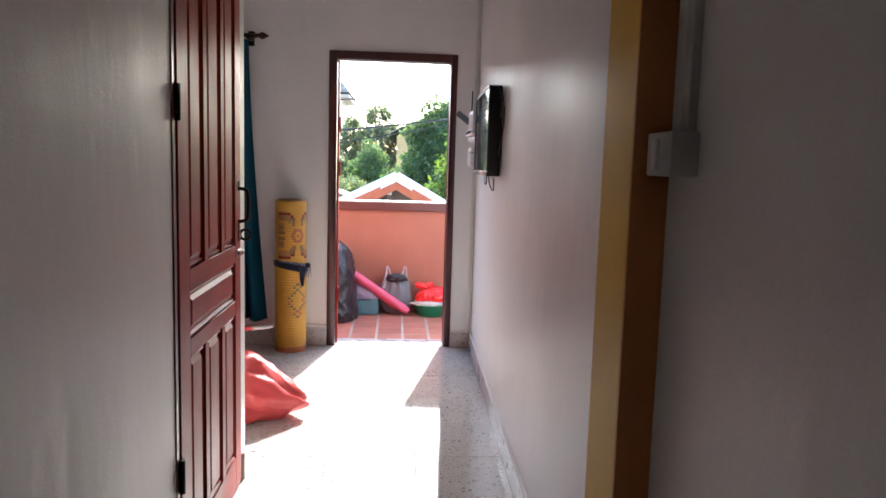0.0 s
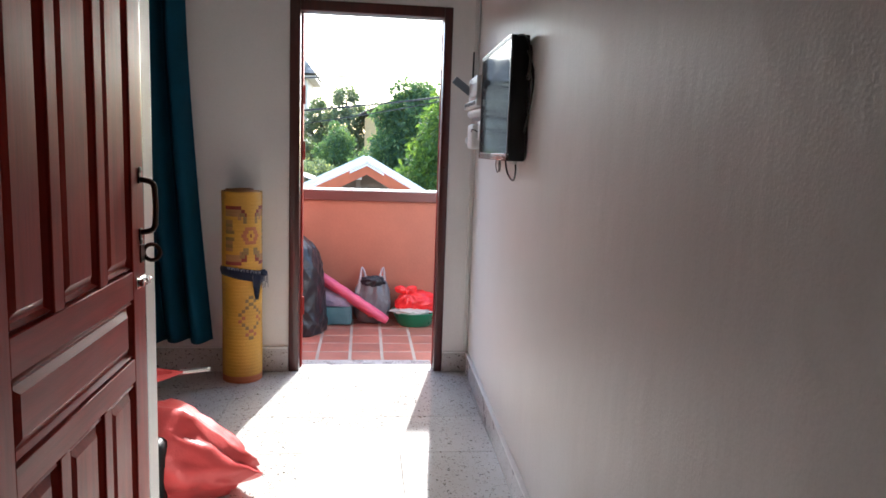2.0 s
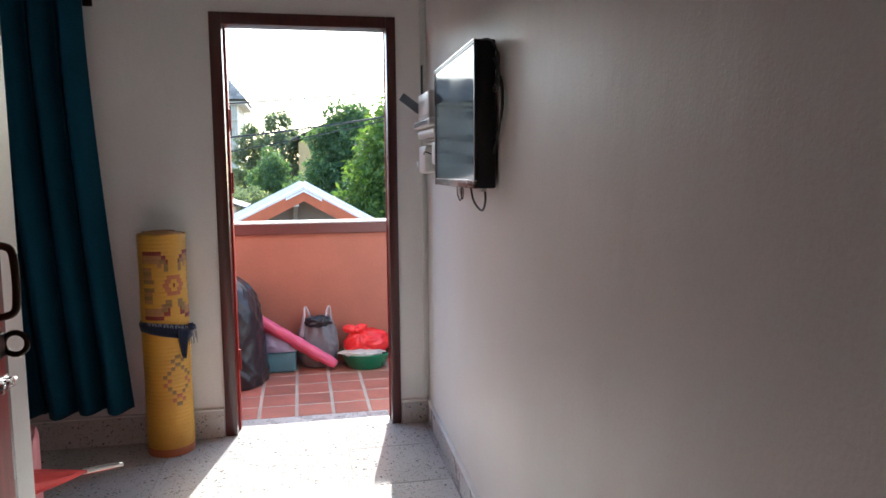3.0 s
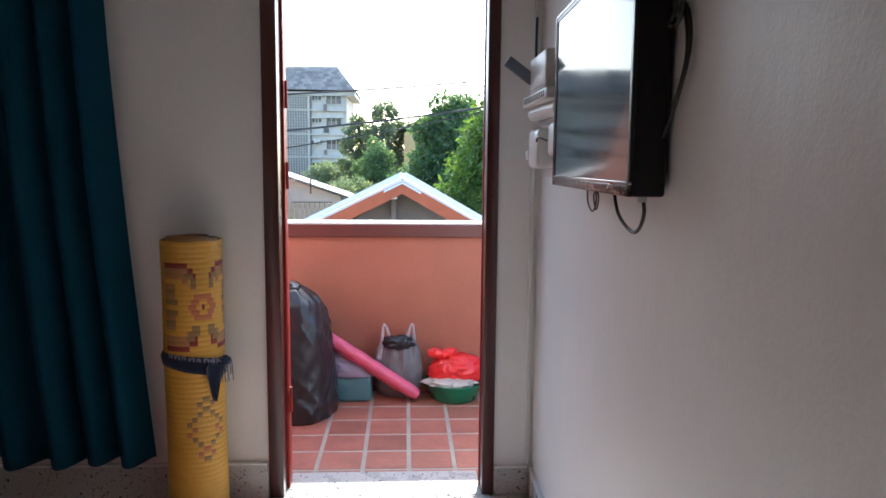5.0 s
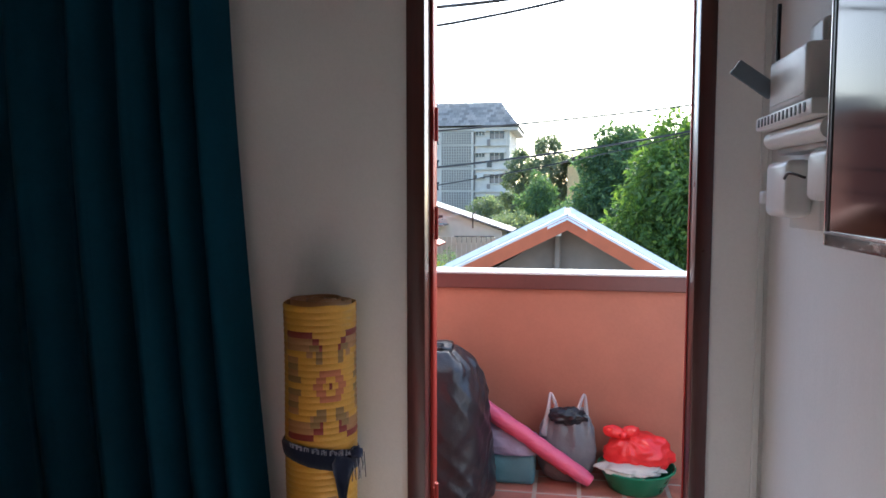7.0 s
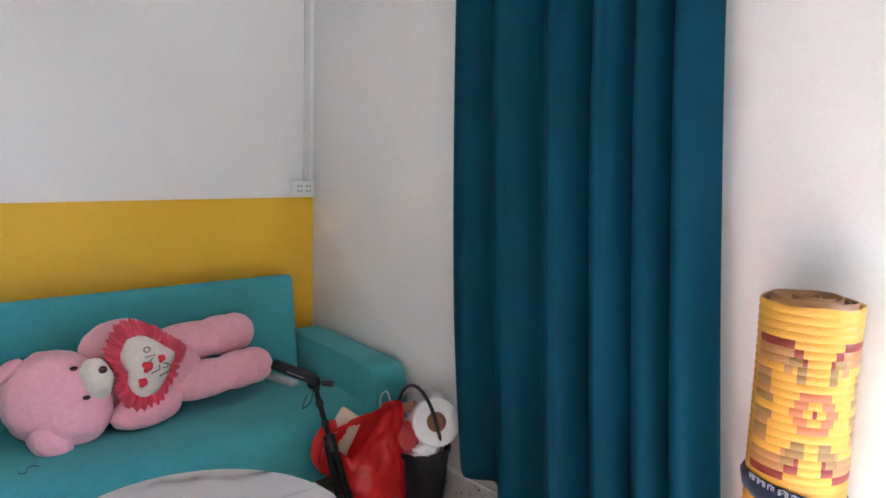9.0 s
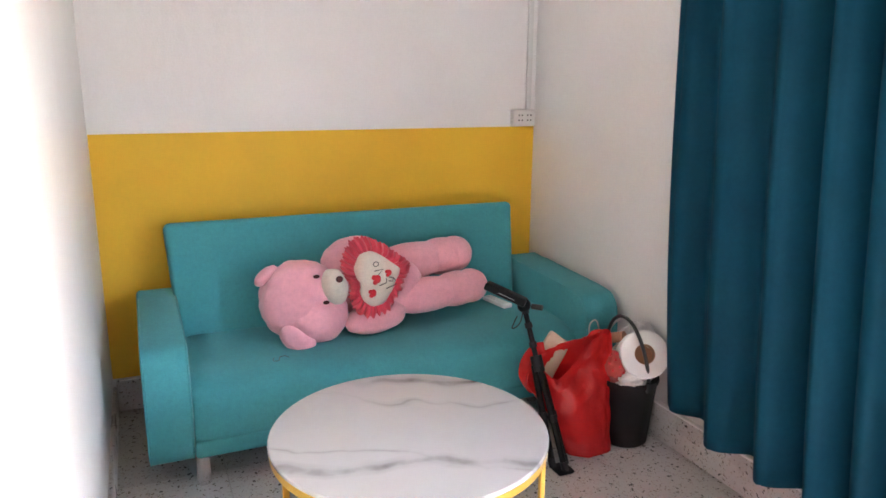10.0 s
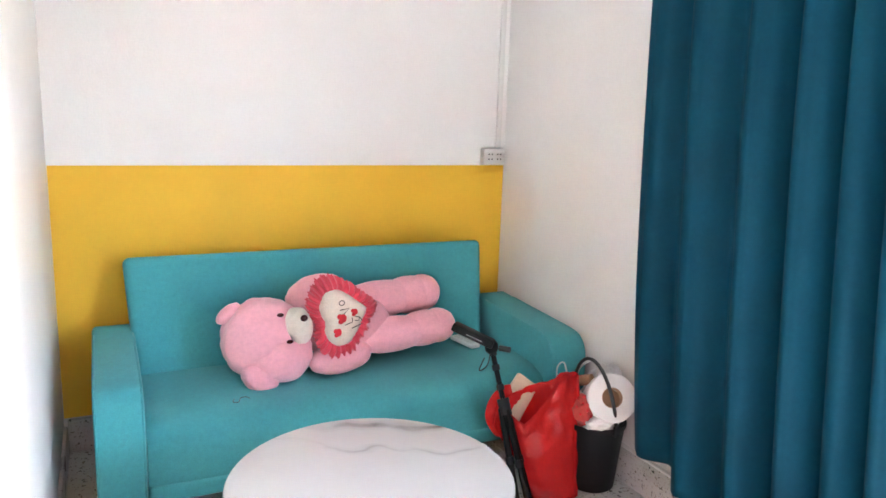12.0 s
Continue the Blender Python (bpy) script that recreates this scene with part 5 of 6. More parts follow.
def bucket():
    cx, cy = -1.975, 4.800
    b = thing("bucket", "black plastic bucket filled with rolls and rags", "bucket", (cx, cy, 0))
    prof = [(0.079, 0.0), (0.083, 0.004), (0.106, 0.232), (0.111, 0.234), (0.113, 0.243), (0.111, 0.252), (0.106, 0.252), (0.102, 0.232), (0.082, 0.02)]
    part("pail", lathe(prof, 48, at=(cx, cy, 0)), DARK_SOFT, b)
    q = [(cx + 0.112 * math.cos(a) - 0.012 * math.sin(a), cy - 0.004 + 0.012 * math.cos(a) - 0.02 * math.sin(a), 0.245 + 0.225 * math.sin(a)) for a in (math.pi * i / 20 for i in range(21))]
    part("handle", tube(q, 0.0065, 8), DARK, b, "arched black handle")
    for s in (-1, 1):
        part("handle_lug", box((cx + s * 0.112 - 0.008, cy - 0.004 + s * 0.012 - 0.011, 0.225), (cx + s * 0.112 + 0.008, cy - 0.004 + s * 0.012 + 0.011, 0.262), 0.004), DARK_SOFT, b)
    roll = thing("paper_roll", "thick white paper roll with a brown core in the bucket", "paper roll", (cx, cy, 0.28))
    m = look((cx + 0.045, cy + 0.022, 0.338), (cx + 0.045 - 0.80, cy + 0.42, 0.338 - 0.42))
    bm = lathe([(0.035, -0.045), (0.082, -0.045), (0.086, -0.041), (0.086, 0.041), (0.082, 0.045), (0.035, 0.045), (0.035, -0.045)], 48, close=False)
    bmesh.ops.transform(bm, matrix=m, verts=bm.verts)
    part("paper", bm, PAPER, roll, smooth=40)
    bm = lathe([(0.033, -0.047), (0.0355, -0.047), (0.0355, 0.047), (0.033, 0.047), (0.033, -0.047)], 32, close=False)
    bmesh.ops.transform(bm, matrix=m, verts=bm.verts)
    part("core", bm, CARD, roll, "brown cardboard core")
    # added brown disc stands for the shadow inside the hollow core
    bm = lathe([(0.0332, 0.012), (0.0005, 0.012)], 32, close=False)
    bmesh.ops.transform(bm, matrix=m, verts=bm.verts)
    part("core_shade_plug", bm, CARD, roll, "brown plug standing for the shaded inside of the core")
    rag = thing("dotted_cloth", "red dotted cloth stuffed in the bucket", "cloth", (cx - 0.06, cy - 0.05, 0.28))
    part("bundle", blob((cx + 0.012, cy - 0.072, 0.295), (0.05, 0.042, 0.055), 0.2, 2.2, 4, seed=6), POLKA, rag, smooth=180)
    for i in range(26):
        a, h = i * 2.4, 1 - (i + 0.5) / 20
        if h < -0.3:
            break
        r = math.sqrt(max(0, 1 - h * h))
        part("dot", blob((cx + 0.012 + 0.05 * r * math.cos(a), cy - 0.072 + 0.042 * r * math.sin(a), 0.295 + 0.055 * h), (0.006, 0.006, 0.006), subdiv=1), REDHEART, rag)
    tis = thing("tissue", "crumpled white tissue hanging over the bucket rim", "tissue", (cx + 0.04, cy - 0.08, 0.28))
    part("sheet", blob((cx + 0.066, cy - 0.022, 0.264), (0.036, 0.062, 0.030), 0.35, 2.2, 4, seed=9), PAPER, tis, smooth=180)
    cable = thing("charging_cable", "pale coiled cable in the bucket", "cable", (cx - 0.04, cy + 0.02, 0.32))
    part("loop", tube(spline([(cx - 0.09, cy - 0.03, 0.30), (cx - 0.10, cy - 0.01, 0.40), (cx - 0.05, cy + 0.02, 0.45), (cx - 0.01, cy + 0.0, 0.40), (cx - 0.04, cy - 0.04, 0.34), (cx + 0.03, cy - 0.05, 0.36)], 44), 0.0042, 7), GREY_PLASTIC, cable, smooth=180)
    part("loop", tube(spline([(cx - 0.13, cy - 0.08, 0.34), (cx - 0.135, cy - 0.08, 0.405), (cx - 0.11, cy - 0.07, 0.43), (cx - 0.095, cy - 0.06, 0.38), (cx - 0.07, cy - 0.05, 0.31)], 34), 0.003, 7), GREY_PLASTIC, cable, smooth=180)
    film = thing("clear_bag", "milky clear plastic bag behind the paper roll", "bag", (cx - 0.02, cy + 0.05, 0.28))
    part("film", blob((cx - 0.02, cy + 0.055, 0.36), (0.075, 0.05, 0.075), 0.3, 2.4, 4, seed=12), CLEAR, film, smooth=180)
    pipe = thing("cardboard_tube", "brown cardboard tube lying in the bucket", "tube", (cx - 0.05, cy, 0.3))
    part("tube", tube([(cx - 0.10, cy - 0.05, 0.36), (cx - 0.02, cy - 0.01, 0.39)], 0.020, 14), CARD, pipe)


bucket()

# ---- open suitcase and clothes in front of the table ----
def suitcase():
    s = thing("suitcase", "rose pink ribbed suitcase with a grey film lining", "suitcase", (-1.0, 3.70, 0))
    m = pose(-1.0, 3.70, 0.0, 0, 0, 15)
    L, W, H = 0.125, 0.158, 0.475

    def outline(k, n=64, e=0.34):
        return [(k * L * math.copysign(abs(math.cos(a)) ** e, math.cos(a)), k * W * math.copysign(abs(math.sin(a)) ** e, math.sin(a))) for a in (2 * math.pi * (j + 0.5) / n for j in range(n))]
    bm = bmesh.new()
    prof = [(0.93, 0.0), (0.985, 0.012), (1.0, 0.04)]
    for i in range(18):
        z = 0.05 + i * 0.021
        prof += [(1.0, z), (0.975, z + 0.006), (0.975, z + 0.010), (1.0, z + 0.016)]
    prof += [(0.99, H - 0.022), (0.965, H - 0.006), (0.93, H)] + [(0.93 - 0.045 * i + d, H - q) for i in range(5) for d, q in ((-0.012, 0.005), (-0.026, 0.005), (-0.036, 0.0))]
    rings = [[bm.verts.new((x, y, z)) for x, y in outline(k)] for k, z in prof]
    for u, v in zip(rings, rings[1:]):
        for j in range(64):
            bm.faces.new((u[j], u[(j + 1) % 64], v[(j + 1) % 64], v[j]))
    bm.faces.new(rings[0][::-1])
    bmesh.ops.transform(bm, matrix=m, verts=bm.verts)
    part("shell", bm, CASE_PINK, s, smooth=50)
    bm = bmesh.new()
    rings = [[bm.verts.new((x, y, z + (0.008 * noise.noise(Vector((x * 14, y * 14, 0))) if k < 0.66 else 0))) for x, y in outline(k)] for k, z in ((0.72, H - 0.003), (0.70, H + 0.006), (0.64, H + 0.012), (0.5, H + 0.012), (0.3, H + 0.010), (0.02, H + 0.008))]
    for u, v in zip(rings, rings[1:]):
        for j in range(64):
            bm.faces.new((u[j], u[(j + 1) % 64], v[(j + 1) % 64], v[j]))
    bm.faces.new(rings[-1])
    bmesh.ops.transform(bm, matrix=m, verts=bm.verts)
    part("lining", bm, CASE_GREY, s, "shiny grey plastic lining", smooth=180)
    for k0, mat, z in ((0.40, CASE_PINK, 0.022), (0.33, CASE_BLUE, 0.027)):
        bm = bmesh.new()
        rings = [[bm.verts.new((x * k + 0.055, y * k - 0.01, H + h)) for x, y in outline(1.0, e=0.5)] for k, h in ((k0, 0.0), (k0, z - 0.004), (k0 - 0.03, z))]
        for u, v in zip(rings, rings[1:]):
            for j in range(64):
                bm.faces.new((u[j], u[(j + 1) % 64], v[(j + 1) % 64], v[j]))
        bm.faces.new(rings[-1])
        bmesh.ops.transform(bm, matrix=m, verts=bm.verts)
        part("inner_pocket", bm, mat, s, smooth=50)


suitcase()


def heap(name, label, category, mat, centre, size, seed, amount=0.3, turn=(0, 0, 0)):
    h = thing(name, label, category, (centre[0], centre[1], 0))
    bm = blob(centre, size, amount, 1.9, 4, turn, seed=seed, floor_z=0.003)
    for v in bm.verts:
        v.co.z = max(0.003, v.co.z + 0.008 * math.sin(v.co.x * 45 + v.co.y * 30 + 3 * noise.noise(v.co * 6)) * (v.co.z > 0.03))
    part("folds", bm, mat, h, smooth=180)
    return h


heap("yellow_garment", "yellow cloth garment heaped on the floor", "clothes", YELLOW_CLOTH, (-1.40, 3.43, 0.13), (0.13, 0.14, 0.20), 3, 0.2)
heap("brown_garment", "dark brown garment beside the yellow cloth", "clothes", BROWN_CLOTH, (-1.36, 3.275, 0.09), (0.09, 0.075, 0.145), 5)
heap("teal_garment", "teal cloth folded beside the brown garment", "clothes", TEAL_CLOTH, (-1.37, 3.20, 0.08), (0.07, 0.05, 0.14), 8)


def luggage_strap():
    s = thing("hanger_strip", "pale grey plastic strip lying over the clothes", "strip", (-1.42, 3.40, 0.1))
    part("strip", tube(spline([(-1.46, 3.31, 0.262), (-1.41, 3.345, 0.285), (-1.34, 3.40, 0.295), (-1.27, 3.48, 0.29)], 20), 0.011, 8), GREY_PLASTIC, s, smooth=180)
    part("clip", box((-1.36, 3.40, 0.27), (-1.32, 3.46, 0.296), 0.006), GREY_PLASTIC, s)


luggage_strap()

# ---- balcony ----
BZ, PAR = -0.04, 6.33
BX0, BX1 = -2.6, 2.2
structure("balcony_slab", boxes(((BX0, NORTH + T, BZ - 0.2), (BX1, PAR + 0.15, BZ - 0.0025))), BALCONY_GROUT, "pale grouted balcony slab", "floor")
structure("parapet_wall", boxes(((BX0, PAR, BZ - 0.2), (BX1, PAR + 0.13, 0.855)), ((BX0, NORTH + T, BZ - 0.2), (BX0 + 0.12, PAR, 0.855)), ((BX1 - 0.12, NORTH + T, BZ - 0.2), (BX1, PAR, 0.855))), ORANGE, "orange painted balcony parapet", "parapet")
structure("parapet_cap", boxes(((BX0, PAR - 0.025, 0.855), (BX1, PAR + 0.155, 0.926)), bevel=0.004), CAP, "dark brown painted parapet cap", "parapet cap", 40)
structure("parapet_coping", boxes(((BX0, PAR - 0.03, 0.926), (BX1, PAR + 0.16, 0.937)), bevel=0.002), CAP_TOP, "thin pale coping on the parapet", "coping", 40)


def bin_bag():
    b = thing("bin_bag", "large black plastic sack stuffed full on the balcony", "bag", (-0.5, 5.98, BZ))
    bm = bmesh.new()
    n, rows = 150, []
    for k in range(81):
        f = k / 80
        z = BZ + 0.002 + 0.66 * f
        w = (0.29 - 0.085 * f - 0.03 * max(0, f - 0.7) / 0.3) * (1 - 0.34 * (max(0, f - 0.88) / 0.12) ** 1.6) * (0.9 + 0.1 * min(1, f * 8))
        row = []
        for j in range(n):
            a = 2 * math.pi * j / n
            slant = a + 2.2 * f
            k2 = 1 + 0.12 * noise.noise(Vector((math.cos(a) * 1.4, math.sin(a) * 1.4, f * 2.2)))
            k2 += 0.075 * (0.35 - abs(noise.noise(Vector((math.cos(slant) * 2.6, math.sin(slant) * 2.6, f * 1.6))))) + 0.05 * (0.35 - abs(noise.noise(Vector((math.cos(slant - 4 * f) * 3.4, math.sin(slant - 4 * f) * 3.4, f * 3 + 5)))))
            k2 += 0.03 * max(0.0, f - 0.75) * 4 * math.sin(a * 11 + 3 * noise.noise(Vector((a, f * 3, 0))))
            row.append(bm.verts.new((-0.585 + 0.03 * (1 - f) + w * k2 * math.cos(a), 6.01 + w * 0.95 * k2 * math.sin(a), z)))
        rows.append(row)
    for u, v in zip(rows, rows[1:]):
        for j in range(n):
            bm.faces.new((u[j], u[(j + 1) % n], v[(j + 1) % n], v[j]))
    bm.faces.new(rows[0][::-1])
    c = bm.verts.new((-0.585, 6.01, BZ + 0.665))
    for j in range(n):
        bm.faces.new((rows[-1][j], rows[-1][(j + 1) % n], c))
    part("film", bm, BLACKBAG, b, smooth=180)
    part("tied_top", blob((-0.585, 6.0, BZ + 0.665), (0.10, 0.07, 0.03), 0.4, 3, 3, seed=3), BLACKBAG, b, smooth=180)


bin_bag()


def wrapped_box():
    b = thing("wrapped_bundle", "teal storage bundle wrapped in clear plastic", "bundle", (-0.3, 6.2, BZ))
    part("box", box((-0.46, 6.12, BZ + 0.001), (-0.128, 6.31, BZ + 0.142), 0.02, 3), TEALBOX, b)
    part("handle_disc", tube([(-0.20, 6.13, BZ + 0.035), (-0.20, 6.122, BZ + 0.035)], 0.014, 16), WHITE_PLASTIC, b, "round pale stud")
    p = thing("folded_blanket", "lilac blanket in plastic on the teal bundle", "blanket", (-0.3, 6.2, BZ + 0.135))
    bm = blob((-0.285, 6.205, BZ + 0.185), (0.215, 0.105, 0.095), 0.10, 1.4, 5, (0, 14, 0), seed=5, floor_z=BZ + 0.141, ridge=0.06)
    part("folds", bm, LILAC, p, smooth=180)


wrapped_box()


def foam_roll():
    f = thing("foam_roll", "pink plastic-wrapped foam roll leaning on the bundle", "foam roll", (-0.1, 6.12, BZ))
    a, b = Vector((0.125, 6.135, BZ + 0.036)), Vector((-0.50, 6.10, BZ + 0.465))
    pts = [a.lerp(b, i / 14) for i in range(15)]
    bm = tube(pts, 0.036, 18, taper=lambda q: 1 + 0.05 * math.sin(q * 40) - 0.2 * (q > 0.98) - 0.2 * (q < 0.02))
    part("roll", bm, PINKFOAM, f, smooth=60)
    part("lower_layer", tube([p + Vector((-0.012, 0.025, -0.028)) for p in pts[2:]], 0.02, 12), CORALBAG, f, "red inner layer", smooth=60)


foam_roll()


def shopping_bag():
    s = thing("shopping_bag", "grey plastic shopping bag with milky handles", "bag", (0.03, 6.25, BZ))
    bm = blob((0.02, 6.235, BZ + 0.145), (0.138, 0.075, 0.19), 0.08, 1.5, 5, seed=11, floor_z=BZ + 0.003, ridge=0.05)
    for v in bm.verts:
        up = max(0.0, v.co.z - BZ - 0.16)
        v.co.z += 0.25 * up * min(1.0, abs(v.co.x - 0.02) / 0.09)
        v.co.y += 0.006 * math.sin(v.co.x * 90) * min(1.0, up * 12)
    part("film", bm, GREYBAG, s, smooth=180)
    part("folded_plastic", blob((0.02, 6.205, BZ + 0.315), (0.085, 0.05, 0.042), 0.3, 2.2, 4, seed=2, ridge=0.25), BLACKBAG, s, "black folded plastic on top", smooth=180)
    for x, t in ((-0.055, -0.005), (0.085, 0.010)):
        bm = tube(spline([(x - 0.03 + t, 6.20, BZ + 0.22), (x - 0.015, 6.21, BZ + 0.34), (x + t, 6.225, BZ + 0.415), (x + 0.02, 6.235, BZ + 0.35), (x + 0.03 - t, 6.245, BZ + 0.24)], 26), 0.006, 8, taper=lambda q: 1 + 2.6 * abs(2 * q - 1) ** 2)
        part("handle", bm, HANDLE_FILM, s, "milky white plastic handle", smooth=180)


shopping_bag()


def basin():
    cx, cy = 0.335, 6.19
    b = thing("basin", "round green plastic washing basin", "basin", (cx, cy, BZ))
    part("bowl", lathe([(0.115, 0.0), (0.122, 0.004), (0.168, 0.098), (0.176, 0.100), (0.177, 0.106), (0.170, 0.108), (0.163, 0.100), (0.118, 0.012)], 56, at=(cx, cy, BZ)), GREENBASIN, b)
    n = thing("newspaper", "white paper lining the green basin", "paper", (cx, cy, BZ + 0.1))
    part("sheet", blob((cx - 0.03, cy - 0.03, BZ + 0.105), (0.145, 0.12, 0.022), 0.3, 2.5, 4, seed=4), NEWSPRINT, n, smooth=180)
    r = thing("red_bag", "red plastic bag heaped in the green basin", "bag", (cx, cy, BZ + 0.12))
    bm = blob((cx + 0.015, cy + 0.03, BZ + 0.155), (0.158, 0.10, 0.095), 0.12, 1.3, 5, seed=7, ridge=0.08)
    for v in bm.verts:
        d = v.co - Vector((cx - 0.05, cy + 0.0, BZ + 0.235))
        a = math.atan2(d.z, d.x)
        r_ = math.hypot(d.x, d.z)
        v.co += Vector((0, -1, 0.5)) * 0.011 * math.sin(9 * a + 2 * noise.noise(d * 8)) * math.exp(-r_ / 0.12)
    part("film", bm, REDBAG, r, smooth=180)
    for dx, dz, ang, sx in ((-0.045, 0.012, 12, 0.052), (0.022, 0.014, -16, 0.045)):
        bm = blob((cx - 0.055 + dx, cy + 0.0, BZ + 0.245 + dz), (sx, 0.022, 0.030), 0.18, 1.8, 4, (0, ang, 0), seed=17 + sx, ridge=0.1)
        part("knot_ear", bm, REDBAG, r, smooth=180)
    part("knot", blob((cx - 0.062, cy - 0.012, BZ + 0.248), (0.018, 0.020, 0.020), 0.2, 2.0, 3, seed=4), REDBAG, r, smooth=180)


basin()

# ---- outside ----
GZ = -3.4
g = bmesh.new()
for a, b in (((-1500, 7, 0), (1500, 3000, 0)), ((-1500, -1500, 0), (1500, 7, 0))):
    g.faces.new([g.verts.new((x, y, GZ)) for x, y in ((a[0], a[1]), (b[0], a[1]), (b[0], b[1]), (a[0], b[1]))])
structure("ground", g, GROUND, "dry open ground between the houses", "ground")
structure("house_base", boxes(((-8, BACK - 4, GZ), (6, PAR + 0.1, -0.25))), SHADE_WALL, "lower storey of the building", "wall")


def garage_roof():
    h = thing("gabled_house", "small house with a white metal gable roof and orange bargeboards", "house", (0, 18, GZ))
    y0, y1, apex = 15.5, 22.0, 0.965
    half = 3.6
    for s in (-1, 1):
        slope = 0.485 if s < 0 else 0.555
        bm = bmesh.new()
        n = 12
        rows = []
        for i in range(n + 1):
            d = half * i / n
            rows.append([bm.verts.new((s * d, y, apex - slope * d + 0.02)) for y in (y0, y1)])
        for u, v in zip(rows, rows[1:]):
            bm.faces.new((u[0], v[0], v[1], u[1]))
        bmesh.ops.recalc_face_normals(bm, faces=bm.faces)
        bmesh.ops.solidify(bm, geom=bm.faces, thickness=0.13)
        roof = part("roof", bm, WHITE_ROOF, h, "white metal roof sheet")
        for i in range(14):
            y = y0 + 0.3 + i * 0.45
            part("seam", tube([(s * 0.05, y, apex + 0.035), (s * half, y, apex + 0.035 - slope * half)], 0.025, 6), WHITE_ROOF, roof)
        bm = bmesh.new()
        q = [(0, apex - 0.03), (s * half, apex - 0.03 - slope * half), (s * half, apex - 0.32 - slope * half), (0, apex - 0.26)]
        a = [bm.verts.new((x, y0 - 0.03, z)) for x, z in q]
        b = [bm.verts.new((x, y0 + 0.02, z)) for x, z in q]
        for j in range(4):
            bm.faces.new((a[j], a[(j + 1) % 4], b[(j + 1) % 4], b[j]))
        bm.faces.new(a)
        bm.faces.new(b[::-1])
        bmesh.ops.recalc_face_normals(bm, faces=bm.faces)
        part("bargeboard", bm, BARGE, h, "orange bargeboard")
        bm = boxes(((-0.34 if s < 0 else 0.0, 0, -0.012), (0.0 if s < 0 else 0.34, 0.10, 0.0)))
        for v in bm.verts:
            v.co = Vector((v.co.x, y0 - 0.06 + v.co.y, apex + 0.03 - slope * abs(v.co.x) + v.co.z - (0.10 if v.co.y < 0.05 else 0.0)))
        part("ridge_cap", bm, WHITE_ROOF, h)
    slope = 0.56
    w = bmesh.new()
    q = [(-half + 0.5, GZ), (half - 0.5, GZ), (half - 0.5, apex - 0.3 - slope * (half - 0.5)), (0, apex - 0.25), (-half + 0.5, apex - 0.3 - slope * (half - 0.5))]
    a = [w.verts.new((x, y0 + 0.75, z)) for x, z in q]
    b = [w.verts.new((x, y1 - 0.3, z)) for x, z in q]
    for j in range(5):
        w.faces.new((a[j], a[(j + 1) % 5], b[(j + 1) % 5], b[j]))
    w.faces.new(a)
    w.faces.new(b[::-1])
    bmesh.ops.recalc_face_normals(w, faces=w.faces)
    # gable and post take the dark tone for shade under the roof
    part("gable_wall", w, SHADE_WALL, h, "grey rendered gable wall, darkened for its shade")
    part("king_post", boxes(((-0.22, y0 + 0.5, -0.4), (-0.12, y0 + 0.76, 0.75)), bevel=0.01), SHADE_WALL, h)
    part("purlin_end", box((-0.27, y0 - 0.02, 0.60), (-0.10, y0 + 0.1, 0.73), 0.01), LATTICE, h)


garage_roof()


